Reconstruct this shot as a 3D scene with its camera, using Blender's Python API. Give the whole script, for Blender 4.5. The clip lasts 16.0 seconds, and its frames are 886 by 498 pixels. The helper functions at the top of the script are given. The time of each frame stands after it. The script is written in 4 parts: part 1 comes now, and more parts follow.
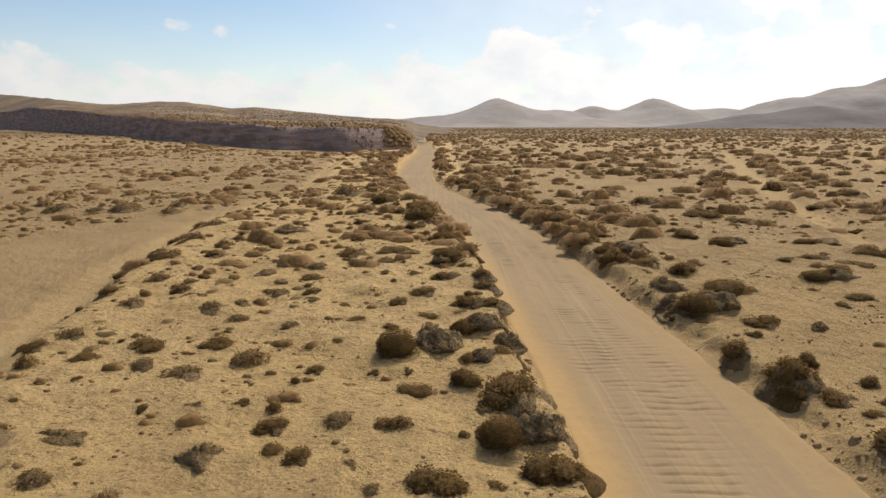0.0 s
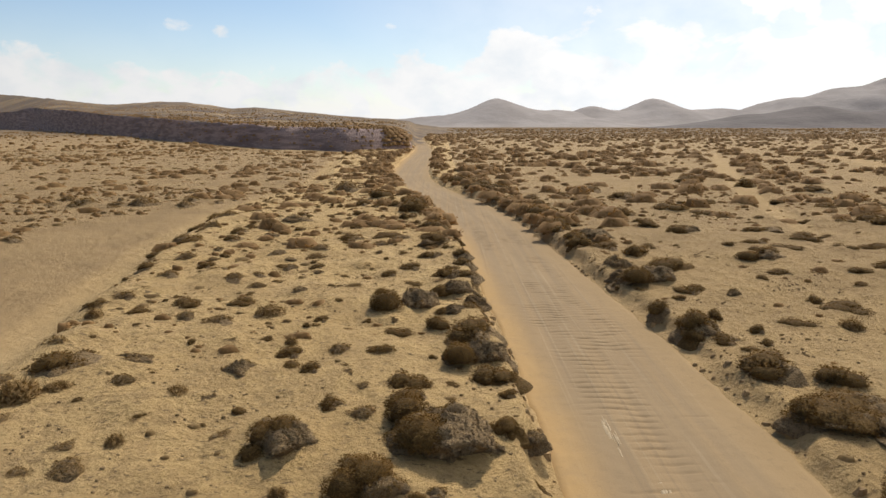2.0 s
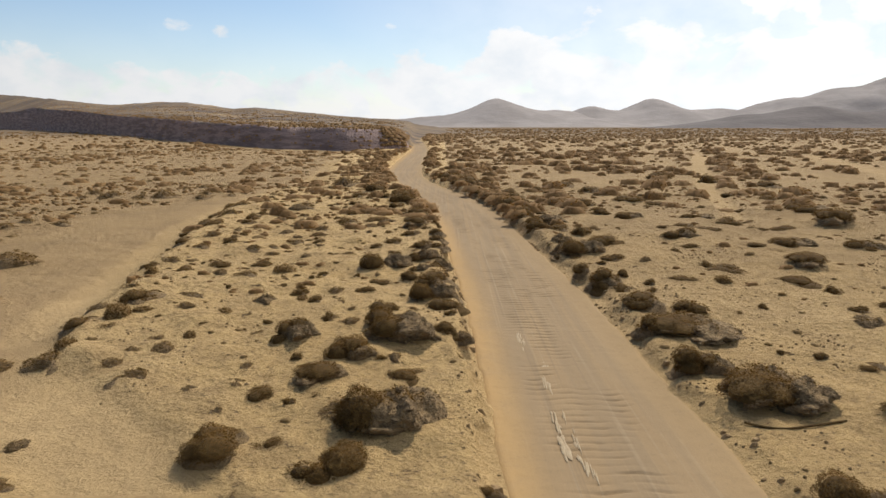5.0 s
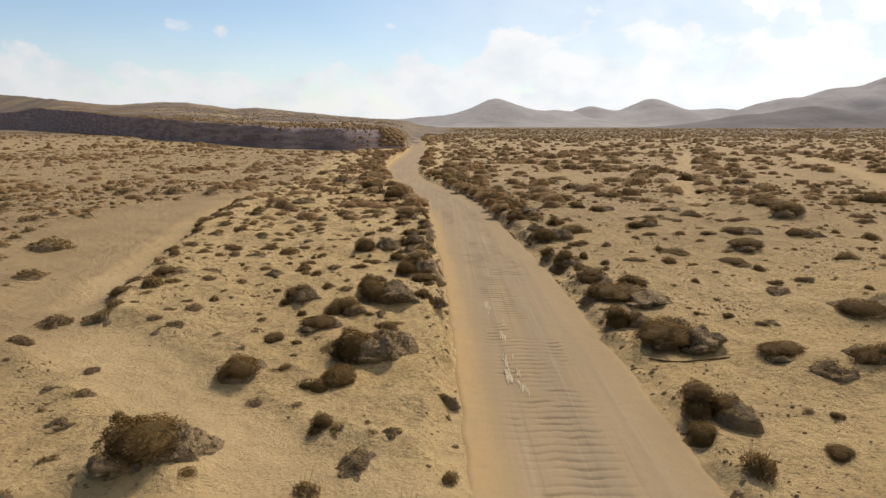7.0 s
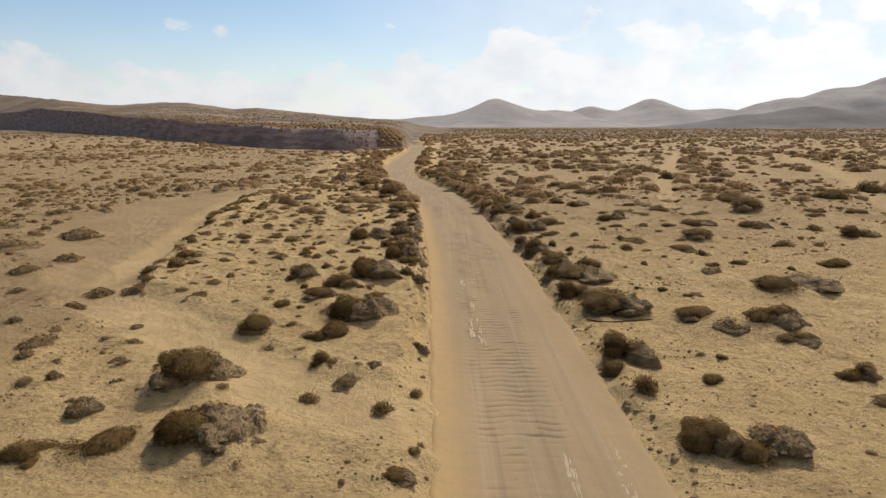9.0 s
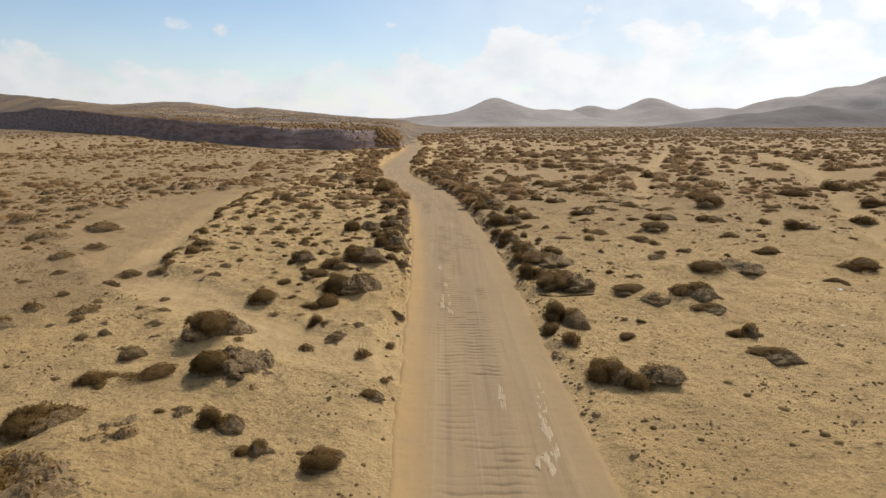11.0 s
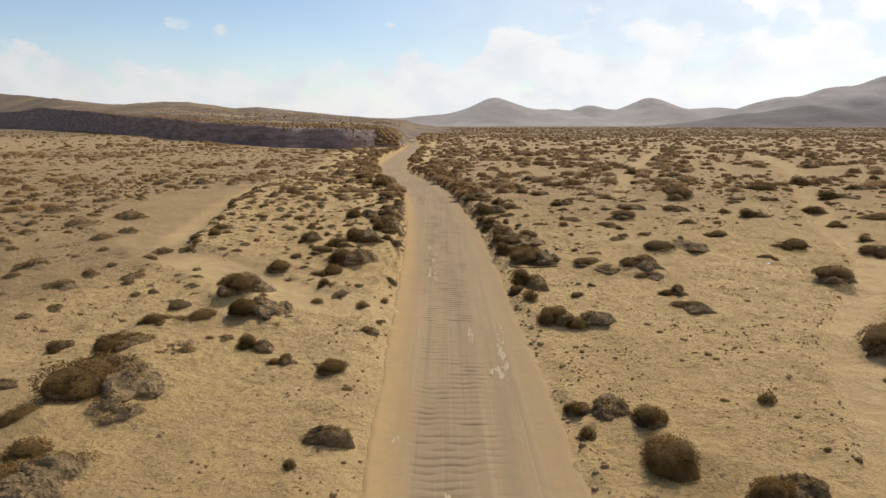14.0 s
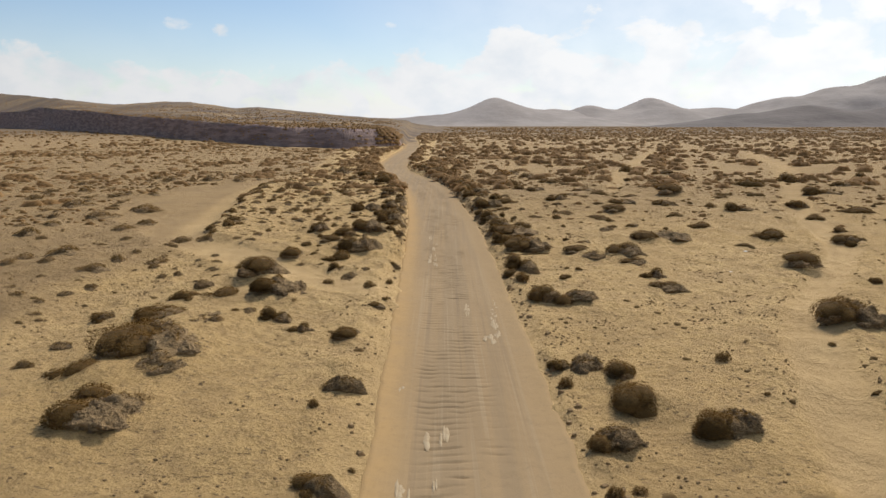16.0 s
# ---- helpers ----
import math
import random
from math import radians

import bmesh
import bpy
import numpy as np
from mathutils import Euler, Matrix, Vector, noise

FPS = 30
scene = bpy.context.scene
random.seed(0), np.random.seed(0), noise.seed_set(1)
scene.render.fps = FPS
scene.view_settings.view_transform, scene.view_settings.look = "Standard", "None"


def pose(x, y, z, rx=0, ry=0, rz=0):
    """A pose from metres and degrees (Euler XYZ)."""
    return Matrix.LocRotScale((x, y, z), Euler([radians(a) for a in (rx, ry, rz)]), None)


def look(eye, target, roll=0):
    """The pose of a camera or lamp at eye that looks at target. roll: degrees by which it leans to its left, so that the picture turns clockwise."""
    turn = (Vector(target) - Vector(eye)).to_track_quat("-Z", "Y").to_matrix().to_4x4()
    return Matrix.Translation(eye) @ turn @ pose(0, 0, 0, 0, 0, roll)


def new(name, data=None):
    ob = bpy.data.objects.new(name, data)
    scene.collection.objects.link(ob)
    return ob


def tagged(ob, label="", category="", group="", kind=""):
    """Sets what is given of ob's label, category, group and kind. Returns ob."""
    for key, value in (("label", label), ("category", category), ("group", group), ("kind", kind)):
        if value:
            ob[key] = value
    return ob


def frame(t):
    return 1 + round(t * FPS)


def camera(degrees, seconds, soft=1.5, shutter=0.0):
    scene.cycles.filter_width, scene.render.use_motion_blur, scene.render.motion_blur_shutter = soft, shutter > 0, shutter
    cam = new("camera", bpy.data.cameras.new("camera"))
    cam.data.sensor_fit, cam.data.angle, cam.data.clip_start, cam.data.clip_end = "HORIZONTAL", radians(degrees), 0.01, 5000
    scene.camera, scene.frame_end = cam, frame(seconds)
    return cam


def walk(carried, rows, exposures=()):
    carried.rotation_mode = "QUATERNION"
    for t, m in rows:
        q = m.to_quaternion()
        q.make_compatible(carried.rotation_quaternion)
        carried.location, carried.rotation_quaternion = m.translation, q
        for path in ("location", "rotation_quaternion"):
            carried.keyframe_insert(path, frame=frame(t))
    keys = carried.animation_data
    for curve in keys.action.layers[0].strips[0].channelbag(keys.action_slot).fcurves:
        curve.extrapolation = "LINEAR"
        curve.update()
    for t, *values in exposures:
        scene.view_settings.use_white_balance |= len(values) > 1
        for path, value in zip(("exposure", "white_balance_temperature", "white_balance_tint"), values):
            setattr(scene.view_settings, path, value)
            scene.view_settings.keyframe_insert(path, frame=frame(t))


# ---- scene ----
# ======== camera ========
cam = camera(70, 16.0, soft=1.5)
PATH = (
    (0, 0.000, 0.000, 7.500, 78.933), (0.5, 0.185, -1.326, 7.510, 78.933), (1, 0.375, -2.637, 7.532, 78.933),
    (1.5, 0.580, -3.938, 7.561, 78.933), (2, 0.807, -5.263, 7.588, 78.933), (2.5, 1.057, -6.619, 7.609, 78.933),
    (3, 1.314, -7.987, 7.624, 78.933), (3.5, 1.561, -9.352, 7.651, 78.933), (4, 1.798, -10.709, 7.701, 78.933),
    (6.5, 2.996, -17.289, 7.849, 78.933), (7, 3.236, -18.558, 7.885, 78.933), (7.5, 3.481, -19.853, 7.934, 78.933),
    (8, 3.728, -21.169, 7.988, 78.933), (8.5, 3.986, -22.484, 8.041, 78.933), (9, 4.268, -23.806, 8.099, 78.933),
    (11.5, 5.778, -30.570, 8.555, 78.834), (12, 5.955, -31.757, 8.548, 78.834), (12.5, 6.109, -32.874, 8.539, 78.834),
    (13, 6.226, -33.843, 8.528, 78.834), (13.5, 6.303, -34.722, 8.499, 78.834), (14, 6.341, -35.609, 8.447, 78.834),
    (14.5, 6.350, -36.495, 8.382, 78.834), (15, 6.354, -37.322, 8.348, 78.834), (15.5, 6.361, -38.083, 8.330, 78.834),
    (16, 6.370, -38.827, 8.274, 78.834),
)
walk(cam, [(t, pose(x, y, z, tilt)) for t, x, y, z, tilt in PATH], exposures=[(0, 0.0, 6600, 10), (1.5, 0.0, 6500, 10), (3, 0.0, 6420, 10), (6.5, -0.05, 6360, 10), (11.5, -0.11, 6350, 10), (16, -0.11, 6350, 10)])

# ======== sky and sun ========
SUN_EL, SUN_AZ = 45.0, 19.0          # degrees above the horizon, degrees right of +y
world = bpy.data.worlds.new("sky")
scene.world = world
world.use_nodes = True
wn, wl = world.node_tree.nodes, world.node_tree.links
wn.clear()


def wmath(op, a, b=None, c=None):
    n = wn.new("ShaderNodeMath")
    n.operation = op
    for i, v in enumerate((a, b, c)):
        if v is None:
            continue
        if isinstance(v, (int, float)):
            n.inputs[i].default_value = v
        else:
            wl.new(v, n.inputs[i])
    return n.outputs[0]


sky = wn.new("ShaderNodeTexSky")
sky.sky_type, sky.sun_disc = "NISHITA", False
sky.sun_elevation, sky.sun_rotation = radians(SUN_EL), radians(SUN_AZ)
sky.air_density, sky.dust_density, sky.ozone_density, sky.altitude = 1.0, 0.4, 1.6, 100
coord = wn.new("ShaderNodeTexCoord")
sep = wn.new("ShaderNodeSeparateXYZ")
wl.new(coord.outputs["Generated"], sep.inputs[0])
dx, dy, dz = sep.outputs
az = wmath("ARCTAN2", dx, dy)
tilt = wmath("DIVIDE", dz, wmath("MAXIMUM", wmath("SQRT", wmath("ADD", wmath("MULTIPLY", dx, dx), wmath("MULTIPLY", dy, dy))), 0.02))


def wnoise(vector, scale, detail, rough=0.55, warp=0.0):
    n = wn.new("ShaderNodeTexNoise")
    n.inputs["Scale"].default_value, n.inputs["Detail"].default_value = scale, detail
    n.inputs["Roughness"].default_value, n.inputs["Distortion"].default_value = rough, warp
    wl.new(vector, n.inputs["Vector"])
    return n.outputs["Fac"]


def wspan(v, lo, hi, a=0.0, b=1.0):
    n = wn.new("ShaderNodeMapRange")
    n.interpolation_type = "SMOOTHSTEP"
    for i, q in enumerate((lo, hi, a, b)):
        n.inputs[i + 1].default_value = q
    wl.new(v, n.inputs[0])
    return n.outputs[0]


comb = wn.new("ShaderNodeCombineXYZ")
wl.new(az, comb.inputs[0])
wl.new(wmath("MULTIPLY", tilt, 1.5), comb.inputs[1])
# the top of the cloud bank round the horizon: (bearing, height), both scaled to 0..1
BANK = ((0.1385, 0.254), (0.2047, 0.261), (0.2211, 0.257), (0.2378, 0.214), (0.2884, 0.202), (0.3356, 0.18), (0.3639, 0.176), (0.3914, 0.207), (0.4215, 0.229), (0.4553, 0.215), (0.4782, 0.282), (0.4974, 0.241), (0.524, 0.273), (0.5366, 0.338), (0.5563, 0.385), (0.5806, 0.363), (0.6044, 0.415), (0.6507, 0.382), (0.6696, 0.389), (0.6909, 0.446), (0.7386, 0.479), (0.827, 0.46))
bank = wn.new("ShaderNodeValToRGB")
bank.color_ramp.interpolation = "EASE"
while len(bank.color_ramp.elements) < len(BANK):
    bank.color_ramp.elements.new(0.5)
for el, (at, top_e) in zip(bank.color_ramp.elements, BANK):
    el.position, el.color = at, (top_e, top_e, top_e, 1)
wl.new(wmath("MULTIPLY_ADD", az, 0.5, 0.5), bank.inputs[0])
billow = wmath("ADD", wmath("MULTIPLY", wmath("SUBTRACT", wnoise(comb.outputs[0], 16, 7, 0.58, 0.3), 0.5), 0.095),
               wmath("MULTIPLY", wmath("SUBTRACT", wnoise(comb.outputs[0], 52, 4, 0.6), 0.5), 0.02))
depth = wmath("ADD", wmath("SUBTRACT", wmath("MULTIPLY", bank.outputs[0], 0.4), tilt), billow)
bank_mask = wspan(depth, -0.007, 0.016)
# thinner holes with pale blue inside the bank
holes = wspan(wmath("ADD", wnoise(comb.outputs[0], 9, 6, 0.55, 0.4), wmath("MULTIPLY", tilt, 0.9)), 0.56, 0.70, 0.0, 0.75)
bank_mask = wmath("MULTIPLY", bank_mask, wmath("SUBTRACT", 1.0, holes))
# loose puffs above the bank: (bearing, height, width, height)
for p_az, p_e, p_w, p_h in ((-0.383, 0.137, 0.02, 0.008), (-0.323, 0.132, 0.012, 0.009), (-0.078, 0.146, 0.01, 0.005)):
    q = wmath("ADD", wmath("POWER", wmath("DIVIDE", wmath("SUBTRACT", az, p_az), p_w), 2.0),
              wmath("POWER", wmath("DIVIDE", wmath("SUBTRACT", tilt, p_e), p_h), 2.0))
    q = wmath("ADD", q, wmath("MULTIPLY", wmath("SUBTRACT", wnoise(comb.outputs[0], 48, 6, 0.6, 0.5), 0.5), 4.5))
    bank_mask = wmath("MAXIMUM", bank_mask, wspan(q, 1.7, -1.2, 0.0, 0.9))
# broken cloud overhead, unseen, added for white fill light; thicker towards the sun
up = wmath("ADD", wmath("MAXIMUM", dz, 0.0), 0.16)
over = wn.new("ShaderNodeCombineXYZ")
wl.new(wmath("DIVIDE", dx, up), over.inputs[0])
wl.new(wmath("DIVIDE", dy, up), over.inputs[1])
high = wspan(wmath("ADD", wnoise(over.outputs[0], 1.25, 9, 0.52), wmath("MULTIPLY", dx, 0.4)), 0.50, 0.74)
cloud = wmath("MAXIMUM", bank_mask, wmath("MULTIPLY", high, wspan(tilt, 0.24, 0.5)))
tone = wn.new("ShaderNodeValToRGB")
tone.color_ramp.elements[0].position, tone.color_ramp.elements[0].color = 0.34, (0.86, 0.895, 0.925, 1)
tone.color_ramp.elements[1].position, tone.color_ramp.elements[1].color = 0.56, (1.0, 0.995, 0.985, 1)
wl.new(wnoise(comb.outputs[0], 11, 6), tone.inputs[0])
# bright veil: low in the sky, and thickest towards the sun
veil = wspan(wmath("COSINE", wmath("SUBTRACT", az, 0.75)), 0.50, 1.0, 0.0, 0.62)
veil = wmath("MAXIMUM", wmath("MULTIPLY", veil, wspan(tilt, 0.9, 0.2)), wmath("MAXIMUM", wspan(tilt, 0.20, 0.0, 0.0, 0.36), wspan(tilt, 0.075, 0.015, 0.0, 0.9)))
b_sky, b_cloud, mix, out = (wn.new("ShaderNodeBackground"), wn.new("ShaderNodeBackground"),
                            wn.new("ShaderNodeMixShader"), wn.new("ShaderNodeOutputWorld"))
wl.new(sky.outputs[0], b_sky.inputs[0])
b_sky.inputs[1].default_value = 0.106
wl.new(tone.outputs[0], b_cloud.inputs[0])
wl.new(wmath("MULTIPLY_ADD", wmath("MAXIMUM", dx, -0.6), 0.28, 0.97), b_cloud.inputs[1])
wl.new(wmath("MAXIMUM", cloud, veil), mix.inputs[0])
wl.new(b_sky.outputs[0], mix.inputs[1])
wl.new(b_cloud.outputs[0], mix.inputs[2])
wl.new(mix.outputs[0], out.inputs[0])

sun = new("sun", bpy.data.lights.new("sun", "SUN"))
sun.data.energy, sun.data.angle, sun.data.color = 4.1, radians(0.6), (1.0, 0.925, 0.81)
sd = Vector((math.sin(radians(SUN_AZ)) * math.cos(radians(SUN_EL)),
             math.cos(radians(SUN_AZ)) * math.cos(radians(SUN_EL)), math.sin(radians(SUN_EL))))
sun.matrix_world = look(sd * 50, (0, 0, 0))


# ======== materials ========
class Mat:
    """A node material, built in short steps."""

    def __init__(self, name, rough=0.95, spec=0.15):
        self.m = bpy.data.materials.new(name)
        self.m.use_nodes = True
        self.n, self.l = self.m.node_tree.nodes, self.m.node_tree.links
        self.b = self.n["Principled BSDF"]
        self.b.inputs["Roughness"].default_value = rough
        self.b.inputs["Specular IOR Level"].default_value = spec
        self.co = self.n.new("ShaderNodeTexCoord").outputs["Object"]

    def put(self, node, i, v):
        if isinstance(v, (int, float)):
            node.inputs[i].default_value = v
        elif isinstance(v, tuple):
            node.inputs[i].default_value = (*v, 1) if len(v) == 3 else v
        else:
            self.l.new(v, node.inputs[i])

    def noise(self, scale, detail=5.0, rough=0.55, vec=None, warp=0.0):
        n = self.n.new("ShaderNodeTexNoise")
        self.l.new(vec or self.co, n.inputs["Vector"])
        n.inputs["Scale"].default_value, n.inputs["Detail"].default_value = scale, detail
        n.inputs["Roughness"].default_value, n.inputs["Distortion"].default_value = rough, warp
        return n.outputs["Fac"]

    def span(self, v, lo, hi, a=0.0, b=1.0):
        n = self.n.new("ShaderNodeMapRange")
        n.interpolation_type = "SMOOTHSTEP"
        for i, q in enumerate((v, lo, hi, a, b)):
            self.put(n, i, q)
        return n.outputs[0]

    def mix(self, f, a, b, how="MIX"):
        n = self.n.new("ShaderNodeMix")
        n.data_type, n.blend_type = "RGBA", how
        self.put(n, 0, f), self.put(n, 6, a), self.put(n, 7, b)
        return n.outputs[2]

    def math(self, op, a, b=0.0):
        n = self.n.new("ShaderNodeMath")
        n.operation = op
        self.put(n, 0, a), self.put(n, 1, b)
        return n.outputs[0]

    def attr(self, name):
        n = self.n.new("ShaderNodeAttribute")
        n.attribute_name = name
        return n.outputs["Fac"]

    def stretch(self, sx, sy, sz):
        n = self.n.new("ShaderNodeMapping")
        n.inputs["Scale"].default_value = (sx, sy, sz)
        self.l.new(self.co, n.inputs["Vector"])
        return n.outputs[0]

    def rand(self):
        return self.n.new("ShaderNodeObjectInfo").outputs["Random"]

    def island(self):
        return self.n.new("ShaderNodeNewGeometry").outputs["Random Per Island"]

    def bump(self, h, dist, strength=1.0, under=None):
        n = self.n.new("ShaderNodeBump")
        n.inputs["Distance"].default_value = dist
        self.put(n, "Strength", strength)
        self.put(n, "Height", h)
        if under:
            self.l.new(under, n.inputs["Normal"])
        return n.outputs[0]

    def done(self, colour, normal=None):
        self.put(self.b, "Base Color", colour)
        if normal:
            self.l.new(normal, self.b.inputs["Normal"])
        return self.m


def sand_material():
    m = Mat("desert_sand")
    loose = m.attr("loose")          # 1 on wind-blown or driven sand, 0 on crusted ground
    rock = m.attr("rock")            # 1 on the stony scarp and upland
    c = m.mix(m.span(m.noise(0.06, 4), 0.35, 0.65), (0.515, 0.345, 0.148), (0.550, 0.376, 0.171))
    c = m.mix(m.span(m.noise(0.28, 6, 0.6, None, 0.6), 0.46, 0.66, 0, 0.36), c, (0.365, 0.243, 0.114))
    crust = m.math("SUBTRACT", 1.0, loose)
    mats = m.math("MULTIPLY", m.span(m.noise(1.0, 7, 0.68, None, 0.5), 0.50, 0.64, 0, 0.36), crust)
    c = m.mix(mats, c, (0.300, 0.197, 0.090))
    grit = m.math("MULTIPLY", m.span(m.noise(2.1, 6, 0.68), 0.54, 0.64, 0, 0.40), crust)
    c = m.mix(grit, c, (0.245, 0.160, 0.075))
    crumb = m.math("MULTIPLY", m.span(m.noise(5.0, 6, 0.70, m.stretch(0.75, 1.5, 1)), 0.575, 0.63, 0, 0.75), crust)
    c = m.mix(crumb, c, (0.134, 0.089, 0.047))
    pale = m.mix(m.span(m.noise(0.7, 6, 0.62), 0.35, 0.66), (0.495, 0.342, 0.166), (0.440, 0.301, 0.144))
    c = m.mix(m.math("MULTIPLY", loose, 0.88), c, pale)
    silt = m.mix(m.span(m.noise(0.22, 6, 0.64), 0.40, 0.62), (0.330, 0.220, 0.106), (0.275, 0.182, 0.088))
    c = m.mix(m.math("MULTIPLY", m.attr("low"), 0.85), c, silt)
    c = m.mix(m.attr("cover"), c, m.mix(m.span(m.noise(0.05, 6, 0.6), 0.4, 0.62), (0.135, 0.094, 0.056), (0.19, 0.133, 0.08)))          # ground hidden by far low growth
    # upland stone, greyed in its colour for distance haze
    stone = m.mix(m.span(m.noise(0.022, 6, 0.62), 0.40, 0.62), (0.116, 0.086, 0.066), (0.160, 0.117, 0.084))
    stone = m.mix(m.span(m.noise(0.16, 6, 0.65), 0.46, 0.66, 0, 0.6), stone, (0.108, 0.081, 0.066))
    c = m.mix(rock, c, stone)
    # face rock, its base colour lightened to stand for distance haze
    hazed_face = m.mix(m.span(m.noise(1.0, 6, 0.7, m.stretch(0.06, 0.06, 0.5)), 0.40, 0.62), (0.190, 0.132, 0.112), (0.335, 0.240, 0.202))
    c = m.mix(m.attr("face"), c, hazed_face)
    speck = m.math("MULTIPLY", m.span(m.noise(14.0, 3, 0.6), 0.665, 0.715, 0, 0.75), crust)
    c = m.mix(m.math("MULTIPLY", speck, m.math("SUBTRACT", 1.0, rock)), c, (0.16, 0.105, 0.055))
    fine = m.bump(m.noise(11.0, 6, 0.70), 0.10, 1.0)
    mid = m.bump(m.noise(3.6, 6, 0.70), 0.24, m.math("ADD", m.math("MULTIPLY", crust, 0.65), 0.2), fine)
    soft = m.bump(m.noise(1.5, 5, 0.6), 0.20, 0.8, mid)
    return m.done(c, soft)


def road_material():
    m = Mat("packed_dirt")
    across = m.attr("across")        # -1 at one verge, 1 at the other
    rut = m.noise(1.0, 4, 0.55, m.stretch(1.5, 0.035, 1))
    c = m.mix(m.span(m.noise(0.09, 4), 0.35, 0.65), (0.296, 0.204, 0.110), (0.328, 0.229, 0.125))
    c = m.mix(m.span(rut, 0.42, 0.62, 0, 0.5), c, (0.244, 0.178, 0.107))
    c = m.mix(m.span(m.noise(1.0, 3, 0.6, m.stretch(6.0, 0.06, 1)), 0.55, 0.68, 0, 0.45), c, (0.345, 0.258, 0.158))
    c = m.mix(m.span(m.noise(1.0, 3, 0.6, m.stretch(4.0, 0.05, 2)), 0.56, 0.70, 0, 0.45), c, (0.215, 0.155, 0.094))
    edge = m.span(m.math("ABSOLUTE", across), 0.45, 0.92)
    edge = m.math("MULTIPLY", edge, m.span(m.noise(0.8, 4), 0.2, 0.6, 0.6, 1.0))
    c = m.mix(edge, c, m.mix(m.span(across, -0.2, 0.2), (0.385, 0.249, 0.110), (0.335, 0.228, 0.116)))
    c = m.mix(m.span(m.noise(6.0, 6, 0.65), 0.52, 0.75, 0, 0.35), c, (0.210, 0.153, 0.087))
    c = m.mix(m.span(m.noise(38.0, 3, 0.7), 0.62, 0.74, 0, 0.4), c, (0.163, 0.120, 0.070))
    fine = m.bump(m.noise(24.0, 4, 0.65), 0.016, 0.5)
    soft = m.bump(m.noise(1.2, 5, 0.6, m.stretch(1, 0.45, 1)), 0.06, 0.5, fine)
    return m.done(c, soft)


def earth_material():
    m = Mat("crusted_earth")
    c = m.mix(m.span(m.noise(0.9, 6, 0.6), 0.38, 0.64), (0.345, 0.232, 0.116), (0.280, 0.188, 0.094))
    c = m.mix(m.span(m.noise(3.2, 6, 0.72), 0.44, 0.60, 0, 0.8), c, (0.180, 0.122, 0.066))
    c = m.mix(m.span(m.noise(13.0, 5, 0.70), 0.50, 0.60, 0, 0.8), c, (0.115, 0.078, 0.043))
    c = m.mix(m.math("MULTIPLY", m.rand(), 0.35), c, (0.36, 0.25, 0.128))
    low = m.bump(m.noise(4.0, 6, 0.72), 0.30, 1.0)
    return m.done(c, m.bump(m.noise(20.0, 4, 0.65), 0.06, 0.9, low))


def leaf_material(name, dark, mid, dry, glow=0.30):
    m = Mat(name, 0.85, 0.15)
    r = m.island()
    c = m.mix(m.span(r, 0.0, 1.0), dark, mid)
    c = m.mix(m.span(m.noise(3.4, 4, 0.6), 0.44, 0.66, 0, 0.65), c, dry)
    c = m.mix(m.span(m.noise(1.7, 3, 0.55, m.stretch(1.3, 1.0, 0.8)), 0.50, 0.62, 0, 0.5), c, tuple(q * 0.62 for q in dark))
    c = m.mix(m.math("MULTIPLY", m.rand(), 0.5), c, dry)
    thin = m.n.new("ShaderNodeBsdfTranslucent")
    m.l.new(m.mix(1.0, c, (1.0, 0.88, 0.62), "MULTIPLY"), thin.inputs[0])
    both = m.n.new("ShaderNodeMixShader")
    both.inputs[0].default_value = glow
    m.put(m.b, "Base Color", c)
    m.l.new(m.b.outputs[0], both.inputs[1])
    m.l.new(thin.outputs[0], both.inputs[2])
    m.l.new(both.outputs[0], m.n["Material Output"].inputs[0])
    return m.m


def plain_material(name, a, b, scale, bump, rough=0.9):
    m = Mat(name, rough)
    c = m.mix(m.span(m.noise(scale, 6, 0.6), 0.35, 0.65), a, b)
    return m.done(c, m.bump(m.noise(scale * 4, 5, 0.6), bump, 0.8))


SAND, ROAD, EARTH = sand_material(), road_material(), earth_material()
LEAF = leaf_material("scrub_leaf", (0.112, 0.062, 0.017), (0.166, 0.097, 0.027), (0.232, 0.138, 0.046))
DRY = leaf_material("dry_twig", (0.17, 0.105, 0.040), (0.235, 0.149, 0.060), (0.33, 0.218, 0.097))
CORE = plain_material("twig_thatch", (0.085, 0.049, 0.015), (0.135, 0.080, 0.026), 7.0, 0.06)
# lighter than the near leaf: haze is mixed into this colour
FAR_SCRUB = leaf_material("far_scrub", (0.190, 0.104, 0.037), (0.275, 0.155, 0.058), (0.35, 0.212, 0.090))
PEBBLE = plain_material("pebble", (0.22, 0.145, 0.072), (0.33, 0.222, 0.112), 5.0, 0.01)
CALICHE = plain_material("pale_crust", (0.360, 0.268, 0.160), (0.42, 0.328, 0.210), 3.0, 0.02)
# rock tone paled so that distance haze sits in the colour
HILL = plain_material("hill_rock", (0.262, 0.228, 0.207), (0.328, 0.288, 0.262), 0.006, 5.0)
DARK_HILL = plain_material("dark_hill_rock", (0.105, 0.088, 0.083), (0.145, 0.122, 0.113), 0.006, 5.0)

# ======== the lie of the land ========
rs = np.random.RandomState(7)
LATTICE = rs.rand(256, 256)


